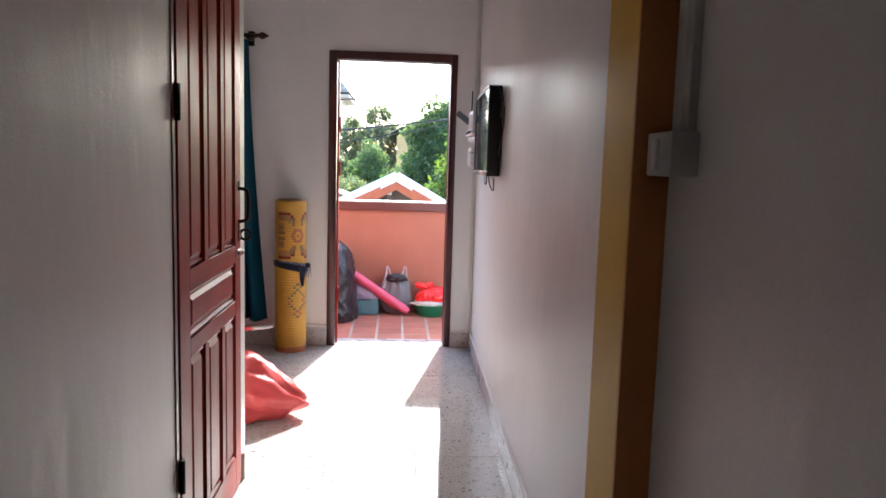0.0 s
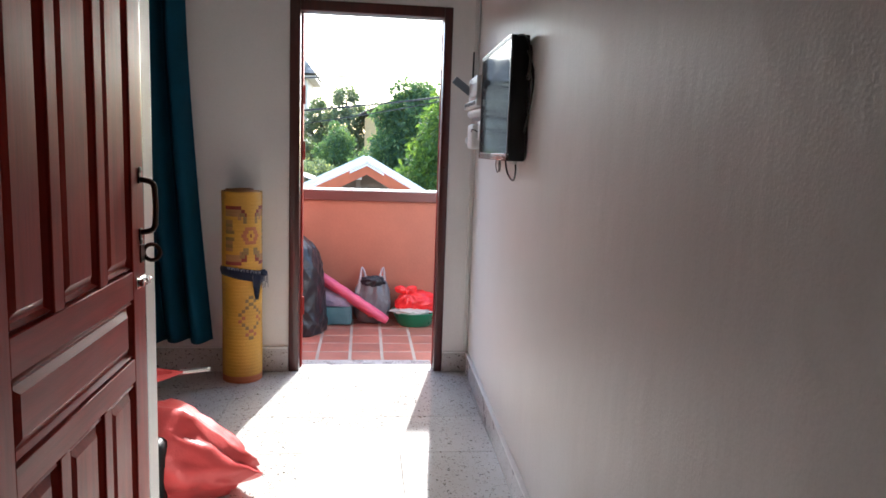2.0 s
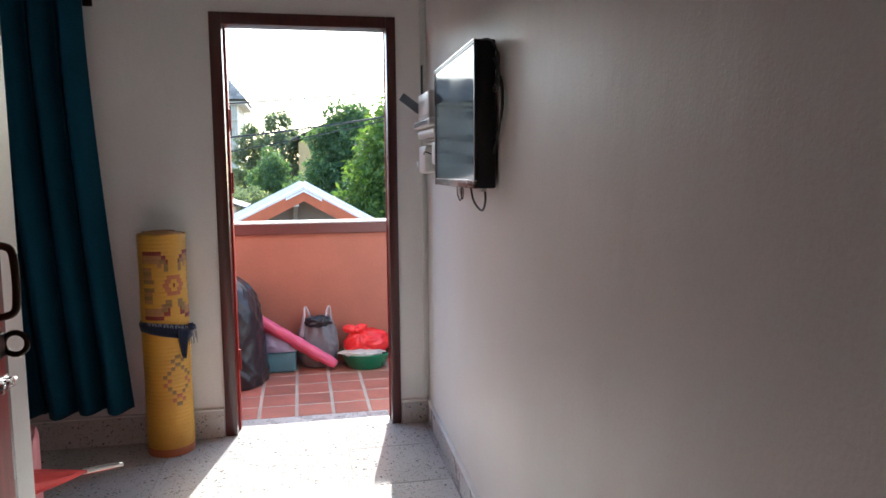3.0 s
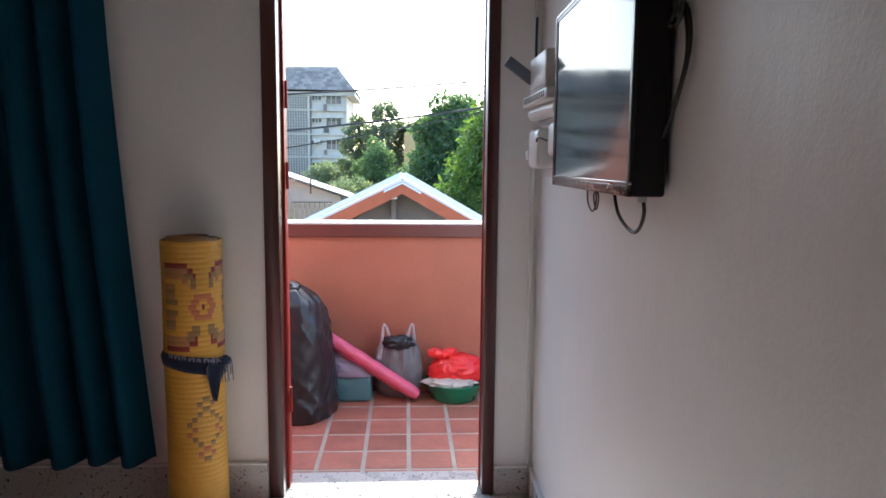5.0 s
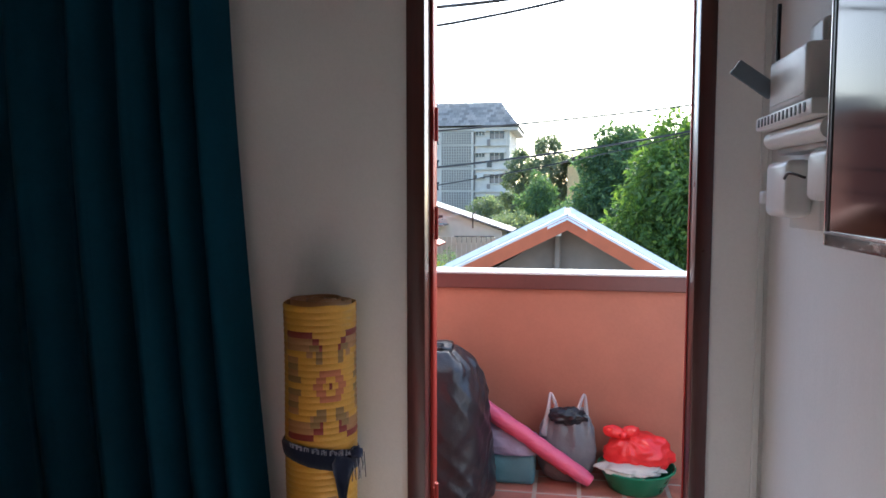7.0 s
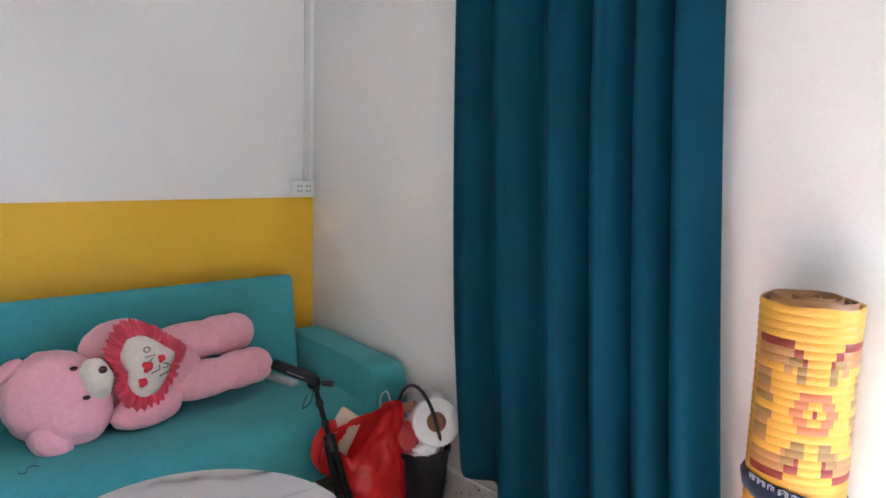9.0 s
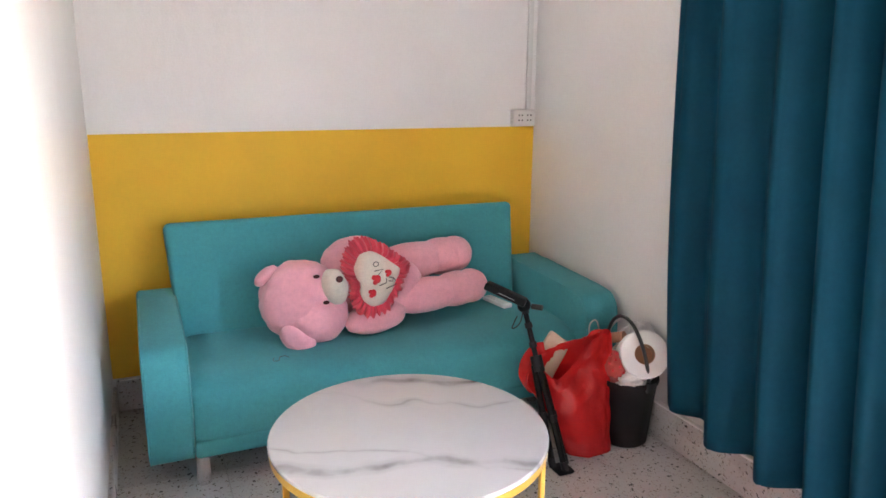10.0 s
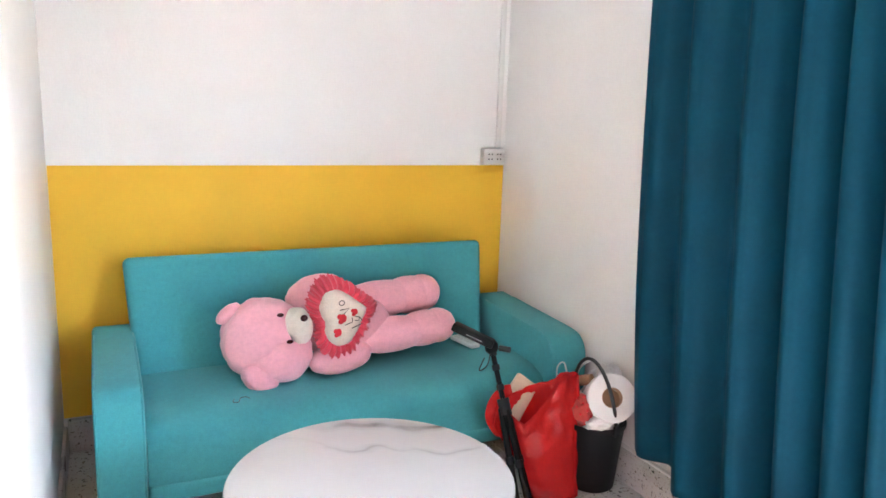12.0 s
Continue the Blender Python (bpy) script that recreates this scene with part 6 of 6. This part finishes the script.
def apartment_block():
    h = thing("apartment_building", "weathered white apartment block with a grey slate roof", "building", (-17, 95, GZ))
    y0, x1, x0 = 90.0, -7.0, -30.0
    part("wall", boxes(((x0, y0, GZ), (x1, y0 + 12, 9.1))), FLAT_WALL, h)
    part("eave_slab", boxes(((x0, y0 - 0.5, 9.1), (x1 + 1.0, y0 + 12.5, 9.5))), FLAT_WALL, h)
    bm = bmesh.new()
    v = [bm.verts.new(p) for p in ((x0, y0 - 0.9, 9.6), (x1 + 1.1, y0 - 0.9, 9.75), (x1 + 1.1, y0 + 13, 9.75), (x0, y0 + 13, 9.6), (x0, y0 + 5.5, 12.85), (-8.5, y0 + 3.0, 12.85), (-8.5, y0 + 9, 12.85))]
    for q in ((0, 1, 5, 4), (1, 2, 6, 5), (2, 3, 4, 6), (4, 5, 6), (0, 4, 3), (0, 3, 2, 1)):
        bm.faces.new([v[i] for i in q])
    bmesh.ops.recalc_face_normals(bm, faces=bm.faces)
    part("roof", bm, FLAT_ROOF, h, "grey slate hipped roof")
    # slate courses, each slate a loose plate
    bm = bmesh.new()
    slope_run, slope_rise = 3.9, 3.18
    for i in range(9):
        f = i / 9
        xe = x1 + 0.9 - 2.3 * f
        n = 26
        for k in range(n):
            xa, xb = xe - (k + 1) * 0.62, xe - k * 0.62 - 0.03
            dz = 0.03 * noise.noise(Vector((k * 3.1, i * 2.7, 0)))
            y_, z_ = y0 - 0.98 + slope_run * f, 9.70 + slope_rise * f
            q = [(xa, y_, z_ + dz), (xb, y_, z_ + dz), (xb, y_ + slope_run / 9, z_ + slope_rise / 9 + 0.02), (xa, y_ + slope_run / 9, z_ + slope_rise / 9 + 0.02)]
            bm.faces.new([bm.verts.new(c) for c in q])
    bmesh.ops.solidify(bm, geom=bm.faces, thickness=0.05)
    tagged(part("slate_covering", bm, SLATE, h, "weathered grey slates"), kind="stuff")
    for k, (base, top, sill, lintel) in enumerate(((7.5, 8.95, 8.15, 9.05), (4.65, 7.3, 5.5, 6.45), (1.95, 4.45, 2.8, 3.85), (-0.75, 1.75, 0.12, 1.22))):
        part("floor_band", boxes(((x0, y0 - 0.35, base - 0.22), (x1 + 0.02, y0 + 0.1, base - 0.02))), FLAT_WALL, h)
        # stair screen of pierced blocks
        xs0, xs1 = -15.3, -11.6
        lat = bmesh.new()
        for i in range(13):
            x = xs0 + (xs1 - xs0) * i / 12
            box((x - 0.06, y0 - 0.45, base), (x + 0.06, y0 - 0.25, top), bm=lat)
        n = max(4, round((top - base) / 0.32))
        for i in range(n + 1):
            q = base + (top - base) * i / n
            box((xs0, y0 - 0.45, q - 0.05), (xs1, y0 - 0.25, q + 0.05), bm=lat)
        tagged(part("block_screen", lat, LATTICE, h, "pierced block screen"), kind="stuff")
        # dark backing colours in the shade behind the pierced blocks
        part("screen_recess", boxes(((xs0, y0 - 0.2, base), (xs1, y0 - 0.05, top))), SHADE_WALL, h)
        for x in (xs0 - 0.12, xs1 + 0.12):
            part("pier", boxes(((x - 0.12, y0 - 0.5, base), (x + 0.12, y0, top))), FLAT_WALL, h)
        # galleries beside the stair
        gallery = part("balcony_opening", boxes(((-22.5, y0 - 0.06, base + 0.02), (-15.6, y0 + 0.05, base + 1.0))), GLASS_DARK, h)
        for i in range(5):
            x = -21.6 + i * 1.4
            part("gallery_post", boxes(((x - 0.07, y0 - 0.3, base), (x + 0.07, y0 - 0.1, base + 1.0))), LATTICE, gallery)
            part("washing", boxes(((x + 0.3, y0 - 0.2, base + 0.1 + 0.1 * (i % 2)), (x + 0.75, y0 - 0.12, base + 0.75))), SHADE_WALL if i % 2 else FLAT_WALL, gallery)
        for xa, xb, za, zb in ((-11.1, -10.05, lintel - 0.5, lintel - 0.05), (-9.4, -7.7, sill, lintel)):
            win = part("window", boxes(((xa, y0 - 0.04, za), (xb, y0 + 0.05, zb))), GLASS_DARK, h)
            part("sill", boxes(((xa - 0.08, y0 - 0.16, za - 0.1), (xb + 0.08, y0 - 0.02, za))), LATTICE, win)
            part("awning", boxes(((xa - 0.15, y0 - 0.55, zb), (xb + 0.2, y0 - 0.02, zb + 0.09))), LATTICE, win)
            for f in (0.33, 0.66):
                part("mullion", boxes(((xa + (xb - xa) * f - 0.04, y0 - 0.08, za), (xa + (xb - xa) * f + 0.04, y0 - 0.03, zb))), LATTICE, win)
            if xb > -9:
                part("curtained_pane", boxes(((xa + 0.1, y0 - 0.06, za + 0.05), (xb - 0.1 - 0.3 * (k % 2), y0 - 0.045, za + 0.6))), SHADE_WALL, win)
        part("laundry", boxes(((-9.7, y0 - 0.6, sill - 0.9 + 0.1 * k), (-9.3 + 0.2 * (k % 2), y0 - 0.5, sill - 0.1))), GLASS_DARK if k % 2 else SHADE_WALL, h)
    part("drain_pipe", tube([(-7.35, y0 - 0.12, GZ), (-7.35, y0 - 0.12, 9.0)], 0.07, 6), LATTICE, h)
    part("air_conditioner", box((-10.9, y0 - 0.7, 3.4), (-10.1, y0 - 0.02, 3.9), 0.03), LATTICE, h)
    part("soil_pipe", tube([(-11.25, y0 - 0.15, GZ), (-11.25, y0 - 0.15, 8.9)], 0.08, 6), SHADE_WALL, h)


apartment_block()


def low_house(label, x0, x1, y0, y1, ridge_x, ridge_z, eave_l, eave_r, roof_mat, wall_mat):
    h = thing("house", label, "house", ((x0 + x1) / 2, (y0 + y1) / 2, GZ))
    part("wall", boxes(((x0 + 0.5, y0 + 0.5, GZ), (x1 - 0.5, y1 - 0.5, min(eave_l, eave_r)))), wall_mat, h)
    w = bmesh.new()
    q = [(x0 + 0.5, min(eave_l, eave_r)), (x1 - 0.5, min(eave_l, eave_r)), (ridge_x, ridge_z - 0.1)]
    a = [w.verts.new((x, y0 + 0.5, z)) for x, z in q]
    b = [w.verts.new((x, y1 - 0.5, z)) for x, z in q]
    for j in range(3):
        w.faces.new((a[j], a[(j + 1) % 3], b[(j + 1) % 3], b[j]))
    w.faces.new(a)
    w.faces.new(b[::-1])
    bmesh.ops.recalc_face_normals(w, faces=w.faces)
    part("gable", w, wall_mat, h)
    for xe, ze in ((x0, eave_l), (x1, eave_r)):
        bm = bmesh.new()
        bm.faces.new([bm.verts.new(p) for p in ((ridge_x, y0, ridge_z), (xe, y0, ze), (xe, y1, ze), (ridge_x, y1, ridge_z))])
        bmesh.ops.recalc_face_normals(bm, faces=bm.faces)
        bmesh.ops.solidify(bm, geom=bm.faces, thickness=0.07)
        part("roof", bm, roof_mat, h)
    return h


hs = low_house("low pale house with a weathered sheet roof", -13.0, -2.69, 38, 41.5, -9.6, 1.85, 0.75, -0.44, SHEET_ROOF, FLAT_WALL)
part("window", boxes(((-5.6, 38.44, -1.05), (-3.6, 38.52, -0.72))), GLASS_DARK, hs)
part("rake_board", tube([(-6.95, 37.9, -0.06), (-5.35, 37.9, 0.40)], 0.05, 4), FLAT_WALL, hs)
part("porch_roof", boxes(((-7.6, 36.9, -0.16), (-5.9, 38.4, -0.10))), SHEET_ROOF, hs)
part("vent_pipe", tube([(-4.6, 37.9, -0.3), (-4.6, 37.9, 0.42), (-4.45, 37.9, 0.46)], 0.04, 6), BARK, hs)
part("window", boxes(((-6.7, 38.44, 0.10), (-6.2, 38.52, 0.32))), GLASS_DARK, hs)
low_house("pale yellow house among the trees", -0.56, 9.0, 55, 63, 4.3, 5.8, 3.58, 3.4, SHEET_ROOF, OCHRE)
red = low_house("low house with a wide red clay roof", -8.5, -4.0, 25, 26.3, -6.6, 1.0, -0.35, -0.30, REDROOF, BARGE)
bm = bmesh.new()
v = [bm.verts.new(p) for p in ((-26, 26, -0.1), (-6.3, 26, -0.1), (-6.3, 36, -0.1), (-26, 36, -0.1), (-24, 31.5, 4.4), (-7.4, 31.5, 4.4))]
for q in ((0, 1, 5, 4), (1, 2, 5), (2, 3, 4, 5), (3, 0, 4), (0, 3, 2, 1)):
    bm.faces.new([v[i] for i in q])
part("main_roof", bm, REDROOF, red, "wide red hipped roof")
part("main_wall", boxes(((-25, 27, GZ), (-8.2, 35, -0.1))), BARGE, red)


def fence():
    f = thing("fence", "cream metal fence of upright boards", "fence", (-5, 34.5, GZ))
    n = 26
    for i in range(n):
        x = -8.6 + i * 0.22
        part("board", box((x, 34.5, GZ), (x + 0.19, 34.55, -0.55), 0.0), FENCE, f)
    part("rail", boxes(((-8.6, 34.56, -0.9), (-2.9, 34.62, -0.8))), FENCE, f)


fence()


def leaves(name, clumps, per, leaf, mat, parent, seed, droop=0.3):
    """A crown of many small pointed leaves in uneven clumps."""
    rng = np.random.default_rng(seed)
    vs, fs = [], []
    for c, r in clumps:
        for _ in range(int(per * r * r)):
            d = rng.normal(size=3)
            d /= np.linalg.norm(d)
            p = np.array(c) + d * np.array((r, r, r * 0.85)) * (0.35 + 0.7 * rng.random() ** 0.6) * (1 + 0.25 * math.sin(7 * d[0] + 5 * d[2] + c[0]))
            a = rng.normal(size=3) * 0.6 + d
            a[2] -= droop + 0.4 * rng.random()
            a /= np.linalg.norm(a)
            b = np.cross(a, rng.normal(size=3))
            b /= np.linalg.norm(b) + 1e-6
            n = np.cross(a, b)
            s = leaf * (0.6 + 0.8 * rng.random())
            i = len(vs)
            vs += [p, p + a * s * 0.5 + b * s * 0.2 + n * s * 0.06, p + a * s, p + a * s * 0.5 - b * s * 0.2 + n * s * 0.06]
            fs += [(i, i + 1, i + 2), (i, i + 2, i + 3)]
    me = bpy.data.meshes.new(name)
    me.from_pydata([tuple(map(float, v)) for v in vs], [], fs)
    me.materials.append(mat)
    ob = new(name, me)
    ob.parent = parent
    ob.matrix_parent_inverse = Matrix.Translation(-parent.location)
    return tagged(ob, kind="stuff")


def tree(label, x, y, top, spread, mat, seed, leaf=0.22, per=150, count=26, low=0.25, airy=1.0):
    t = thing("tree", label, "tree", (x, y, GZ))
    rng = random.Random(seed)
    hgt = top - GZ
    trunk = spline([(x, y, GZ), (x + rng.uniform(-0.3, 0.3), y, GZ + hgt * 0.3), (x + rng.uniform(-0.4, 0.4), y + 0.2, GZ + hgt * 0.6), (x, y, GZ + hgt * 0.88)], 16)
    bm = tube(trunk, 0.03 * hgt, 9, taper=lambda f: 1 - 0.8 * f)
    clumps = []
    for i in range(count):
        f = low + (1 - low) * ((i + 0.5) / count)
        a = i * 2.4 + rng.uniform(-0.4, 0.4)
        ring = math.sin(math.pi * min(1.0, (f - low) / (1 - low) * 0.8 + 0.14)) ** 0.7
        d = spread * ring * rng.uniform(0.45, 1.0)
        c = (x + d * math.cos(a), y + d * math.sin(a), GZ + hgt * f - rng.uniform(0.0, 0.06) * hgt)
        r = spread * rng.uniform(0.32, 0.48) * (1.0 if f < 0.85 else 0.75) * airy
        clumps.append((c, r))
        if i % 2 == 0:
            b = trunk[int(min(0.95, f * 0.75) * (len(trunk) - 1))]
            tube([b, Vector(b).lerp(Vector(c), 0.5) + Vector((0, 0, 0.1)), c], 0.009 * hgt, 6, bm, taper=lambda q: 1 - 0.75 * q)
    part("trunk", bm, BARK, t, "grey-brown trunk and limbs", smooth=60)
    leaves("crown", clumps, per, leaf, mat, t, seed)


tree("bright green mango tree with drooping leaves", 3.95, 26.0, 3.45, 2.3, LEAF_A, 5, 0.20, 1700, 40, 0.12)
tree("dense dark green tree behind the small house", 2.4, 38.0, 4.45, 2.2, LEAF_B, 9, 0.21, 1900, 40, 0.12)
tree("dense dark green tree", 5.6, 40.0, 4.3, 2.6, LEAF_B, 12, 0.22, 1100, 30, 0.2)
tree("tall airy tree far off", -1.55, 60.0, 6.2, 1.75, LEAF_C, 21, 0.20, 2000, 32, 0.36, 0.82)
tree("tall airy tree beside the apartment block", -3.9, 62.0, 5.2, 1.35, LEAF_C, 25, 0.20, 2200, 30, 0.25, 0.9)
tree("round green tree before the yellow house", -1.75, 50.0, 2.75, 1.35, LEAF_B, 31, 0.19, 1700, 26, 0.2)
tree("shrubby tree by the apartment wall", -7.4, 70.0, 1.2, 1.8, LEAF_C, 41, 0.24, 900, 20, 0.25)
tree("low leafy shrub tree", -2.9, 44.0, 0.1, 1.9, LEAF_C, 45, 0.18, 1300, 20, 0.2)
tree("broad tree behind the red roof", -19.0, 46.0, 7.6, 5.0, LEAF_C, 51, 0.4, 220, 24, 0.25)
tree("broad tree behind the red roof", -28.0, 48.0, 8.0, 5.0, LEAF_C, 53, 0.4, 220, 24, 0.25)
tree("low leafy shrub tree", 0.3, 46.0, 0.9, 1.7, LEAF_B, 47, 0.18, 1300, 20, 0.2)


def far_woods():
    ob = thing("far_woods", "far belt of hazy green trees", "woods", (3, 80, GZ))
    rng_ = random.Random(77)
    cl = []
    for i in range(90):
        x = -6.5 + i * 0.27
        for _ in range(3):
            cl.append(((x + rng_.uniform(-0.4, 0.4), 80 + rng_.uniform(-3, 3), rng_.uniform(-3.2, 1.7) + 0.8 * noise.noise(Vector((x * 0.4, 0, 0)))), rng_.uniform(0.7, 1.1)))
    # haze over the belt comes only from the pale LEAF_C colour
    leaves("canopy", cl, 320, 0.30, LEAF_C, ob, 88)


far_woods()


def bush(label, x, y, z, r, mat, seed):
    b = thing("bush", label, "bush", (x, y, GZ))
    part("stem", tube([(x, y, GZ), (x, y, z)], 0.05, 6), BARK, b)
    rng = random.Random(seed)
    leaves("foliage", [((x + rng.uniform(-r, r), y + rng.uniform(-r, r), z + rng.uniform(-0.1, 0.1)), r * 0.6) for _ in range(7)], 1600, 0.07, mat, b, seed)


bush("clipped round yellow-green bush", -3.25, 20.0, -0.42, 0.32, LEAF_D, 3)
bush("dark green bush in the yard", -4.4, 24.0, -0.9, 0.9, LEAF_B, 4)


def line(name, pts, r):
    ob = link(name, tube(spline(pts, 30), r, 6), CABLE, 60)
    tagged(ob, "thin black overhead power line", "power line", "overhead lines", "structure")


def wire(a, b, sag, r):
    """A hanging cable that runs on past both ends."""
    a, b = Vector(a), Vector(b)
    d = b - a
    pts = [a + d * f + Vector((0, 0, -sag * (1 - (2 * f - 1) ** 2))) for f in (-1.5, -1, -0.5, 0, 0.25, 0.5, 0.75, 1, 1.5, 2, 2.5)]
    line("power_line", pts, r)


wire((-1.807, 12, 3.684), (0.05, 12, 3.84), 0.03, 0.022)
wire((-1.806, 12, 3.442), (0.47, 12, 3.82), 0.035, 0.018)
wire((-3.413, 20, 2.845), (2.287, 20, 3.30), 0.04, 0.022)
wire((-3.007, 18, 1.884), (2.043, 18, 2.526), 0.05, 0.022)
wire((-3.2, 18, 1.46), (2.044, 18, 2.456), 0.06, 0.012)

# ---- tiles ----
def tile_mesh(name, w, d, h, mat, bevel=0.0012):
    bm = bmesh.new()
    rings = []
    for ins, z in ((0, -h), (0, -bevel), (bevel, 0)):
        rings.append([bm.verts.new((x, y, z)) for x, y in ((ins, ins), (w - ins, ins), (w - ins, d - ins), (ins, d - ins))])
    for u, v in zip(rings, rings[1:]):
        for j in range(4):
            bm.faces.new((u[j], u[(j + 1) % 4], v[(j + 1) % 4], v[j]))
    bm.faces.new(rings[-1])
    me = bpy.data.meshes.new(name)
    bm.to_mesh(me)
    bm.free()
    me.materials.append(mat)
    return me


def lay(parent, name, x0, x1, y0, y1, px, py, step, joint, top, mat, rng, tilt=0.0, inside=None):
    cache = {}
    i0, i1 = math.floor((x0 - px) / step), math.ceil((x1 - px) / step)
    j0, j1 = math.floor((y0 - py) / step), math.ceil((y1 - py) / step)
    for i in range(i0, i1):
        for j in range(j0, j1):
            a, b = max(x0, px + i * step + joint / 2), min(x1, px + (i + 1) * step - joint / 2)
            c, d = max(y0, py + j * step + joint / 2), min(y1, py + (j + 1) * step - joint / 2)
            if b - a < 0.01 or d - c < 0.01 or (inside and not inside((a + b) / 2, (c + d) / 2)):
                continue
            key = (round(b - a, 3), round(d - c, 3))
            if key not in cache:
                cache[key] = tile_mesh(name, b - a, d - c, 0.011, mat)
            t = new(name, cache[key])
            t.parent = parent
            t.location = (a, c, top + rng.uniform(-1, 0) * 0.0006)
            t.rotation_euler = (rng.uniform(-tilt, tilt), rng.uniform(-tilt, tilt), 0)


rng = random.Random(4)
floor = structure("floor", boxes(((WEST - T, BACK - T, -0.2), (EAST + T, NORTH, -0.0035))), GROUT, "polished pale terrazzo tile floor", "floor")
lay(floor, "floor_tile", WEST, HALL_W, ALCOVE_S, NORTH, 0.11, 3.017, 0.402, 0.0010, 0.0, TERRAZZO, rng, 0.0012)
lay(floor, "floor_tile", HALL_W, EAST, BACK, NORTH, 0.11, 3.017, 0.402, 0.0022, 0.0, TERRAZZO, rng, 0.0012)
slab = bpy.data.objects["balcony_slab"]
lay(slab, "balcony_tile", BX0 + 0.12, BX1 - 0.12, NORTH + T, PAR, 0.075, 5.05, 0.2, 0.019, BZ, BALCONY_TILE, rng, 0.002)
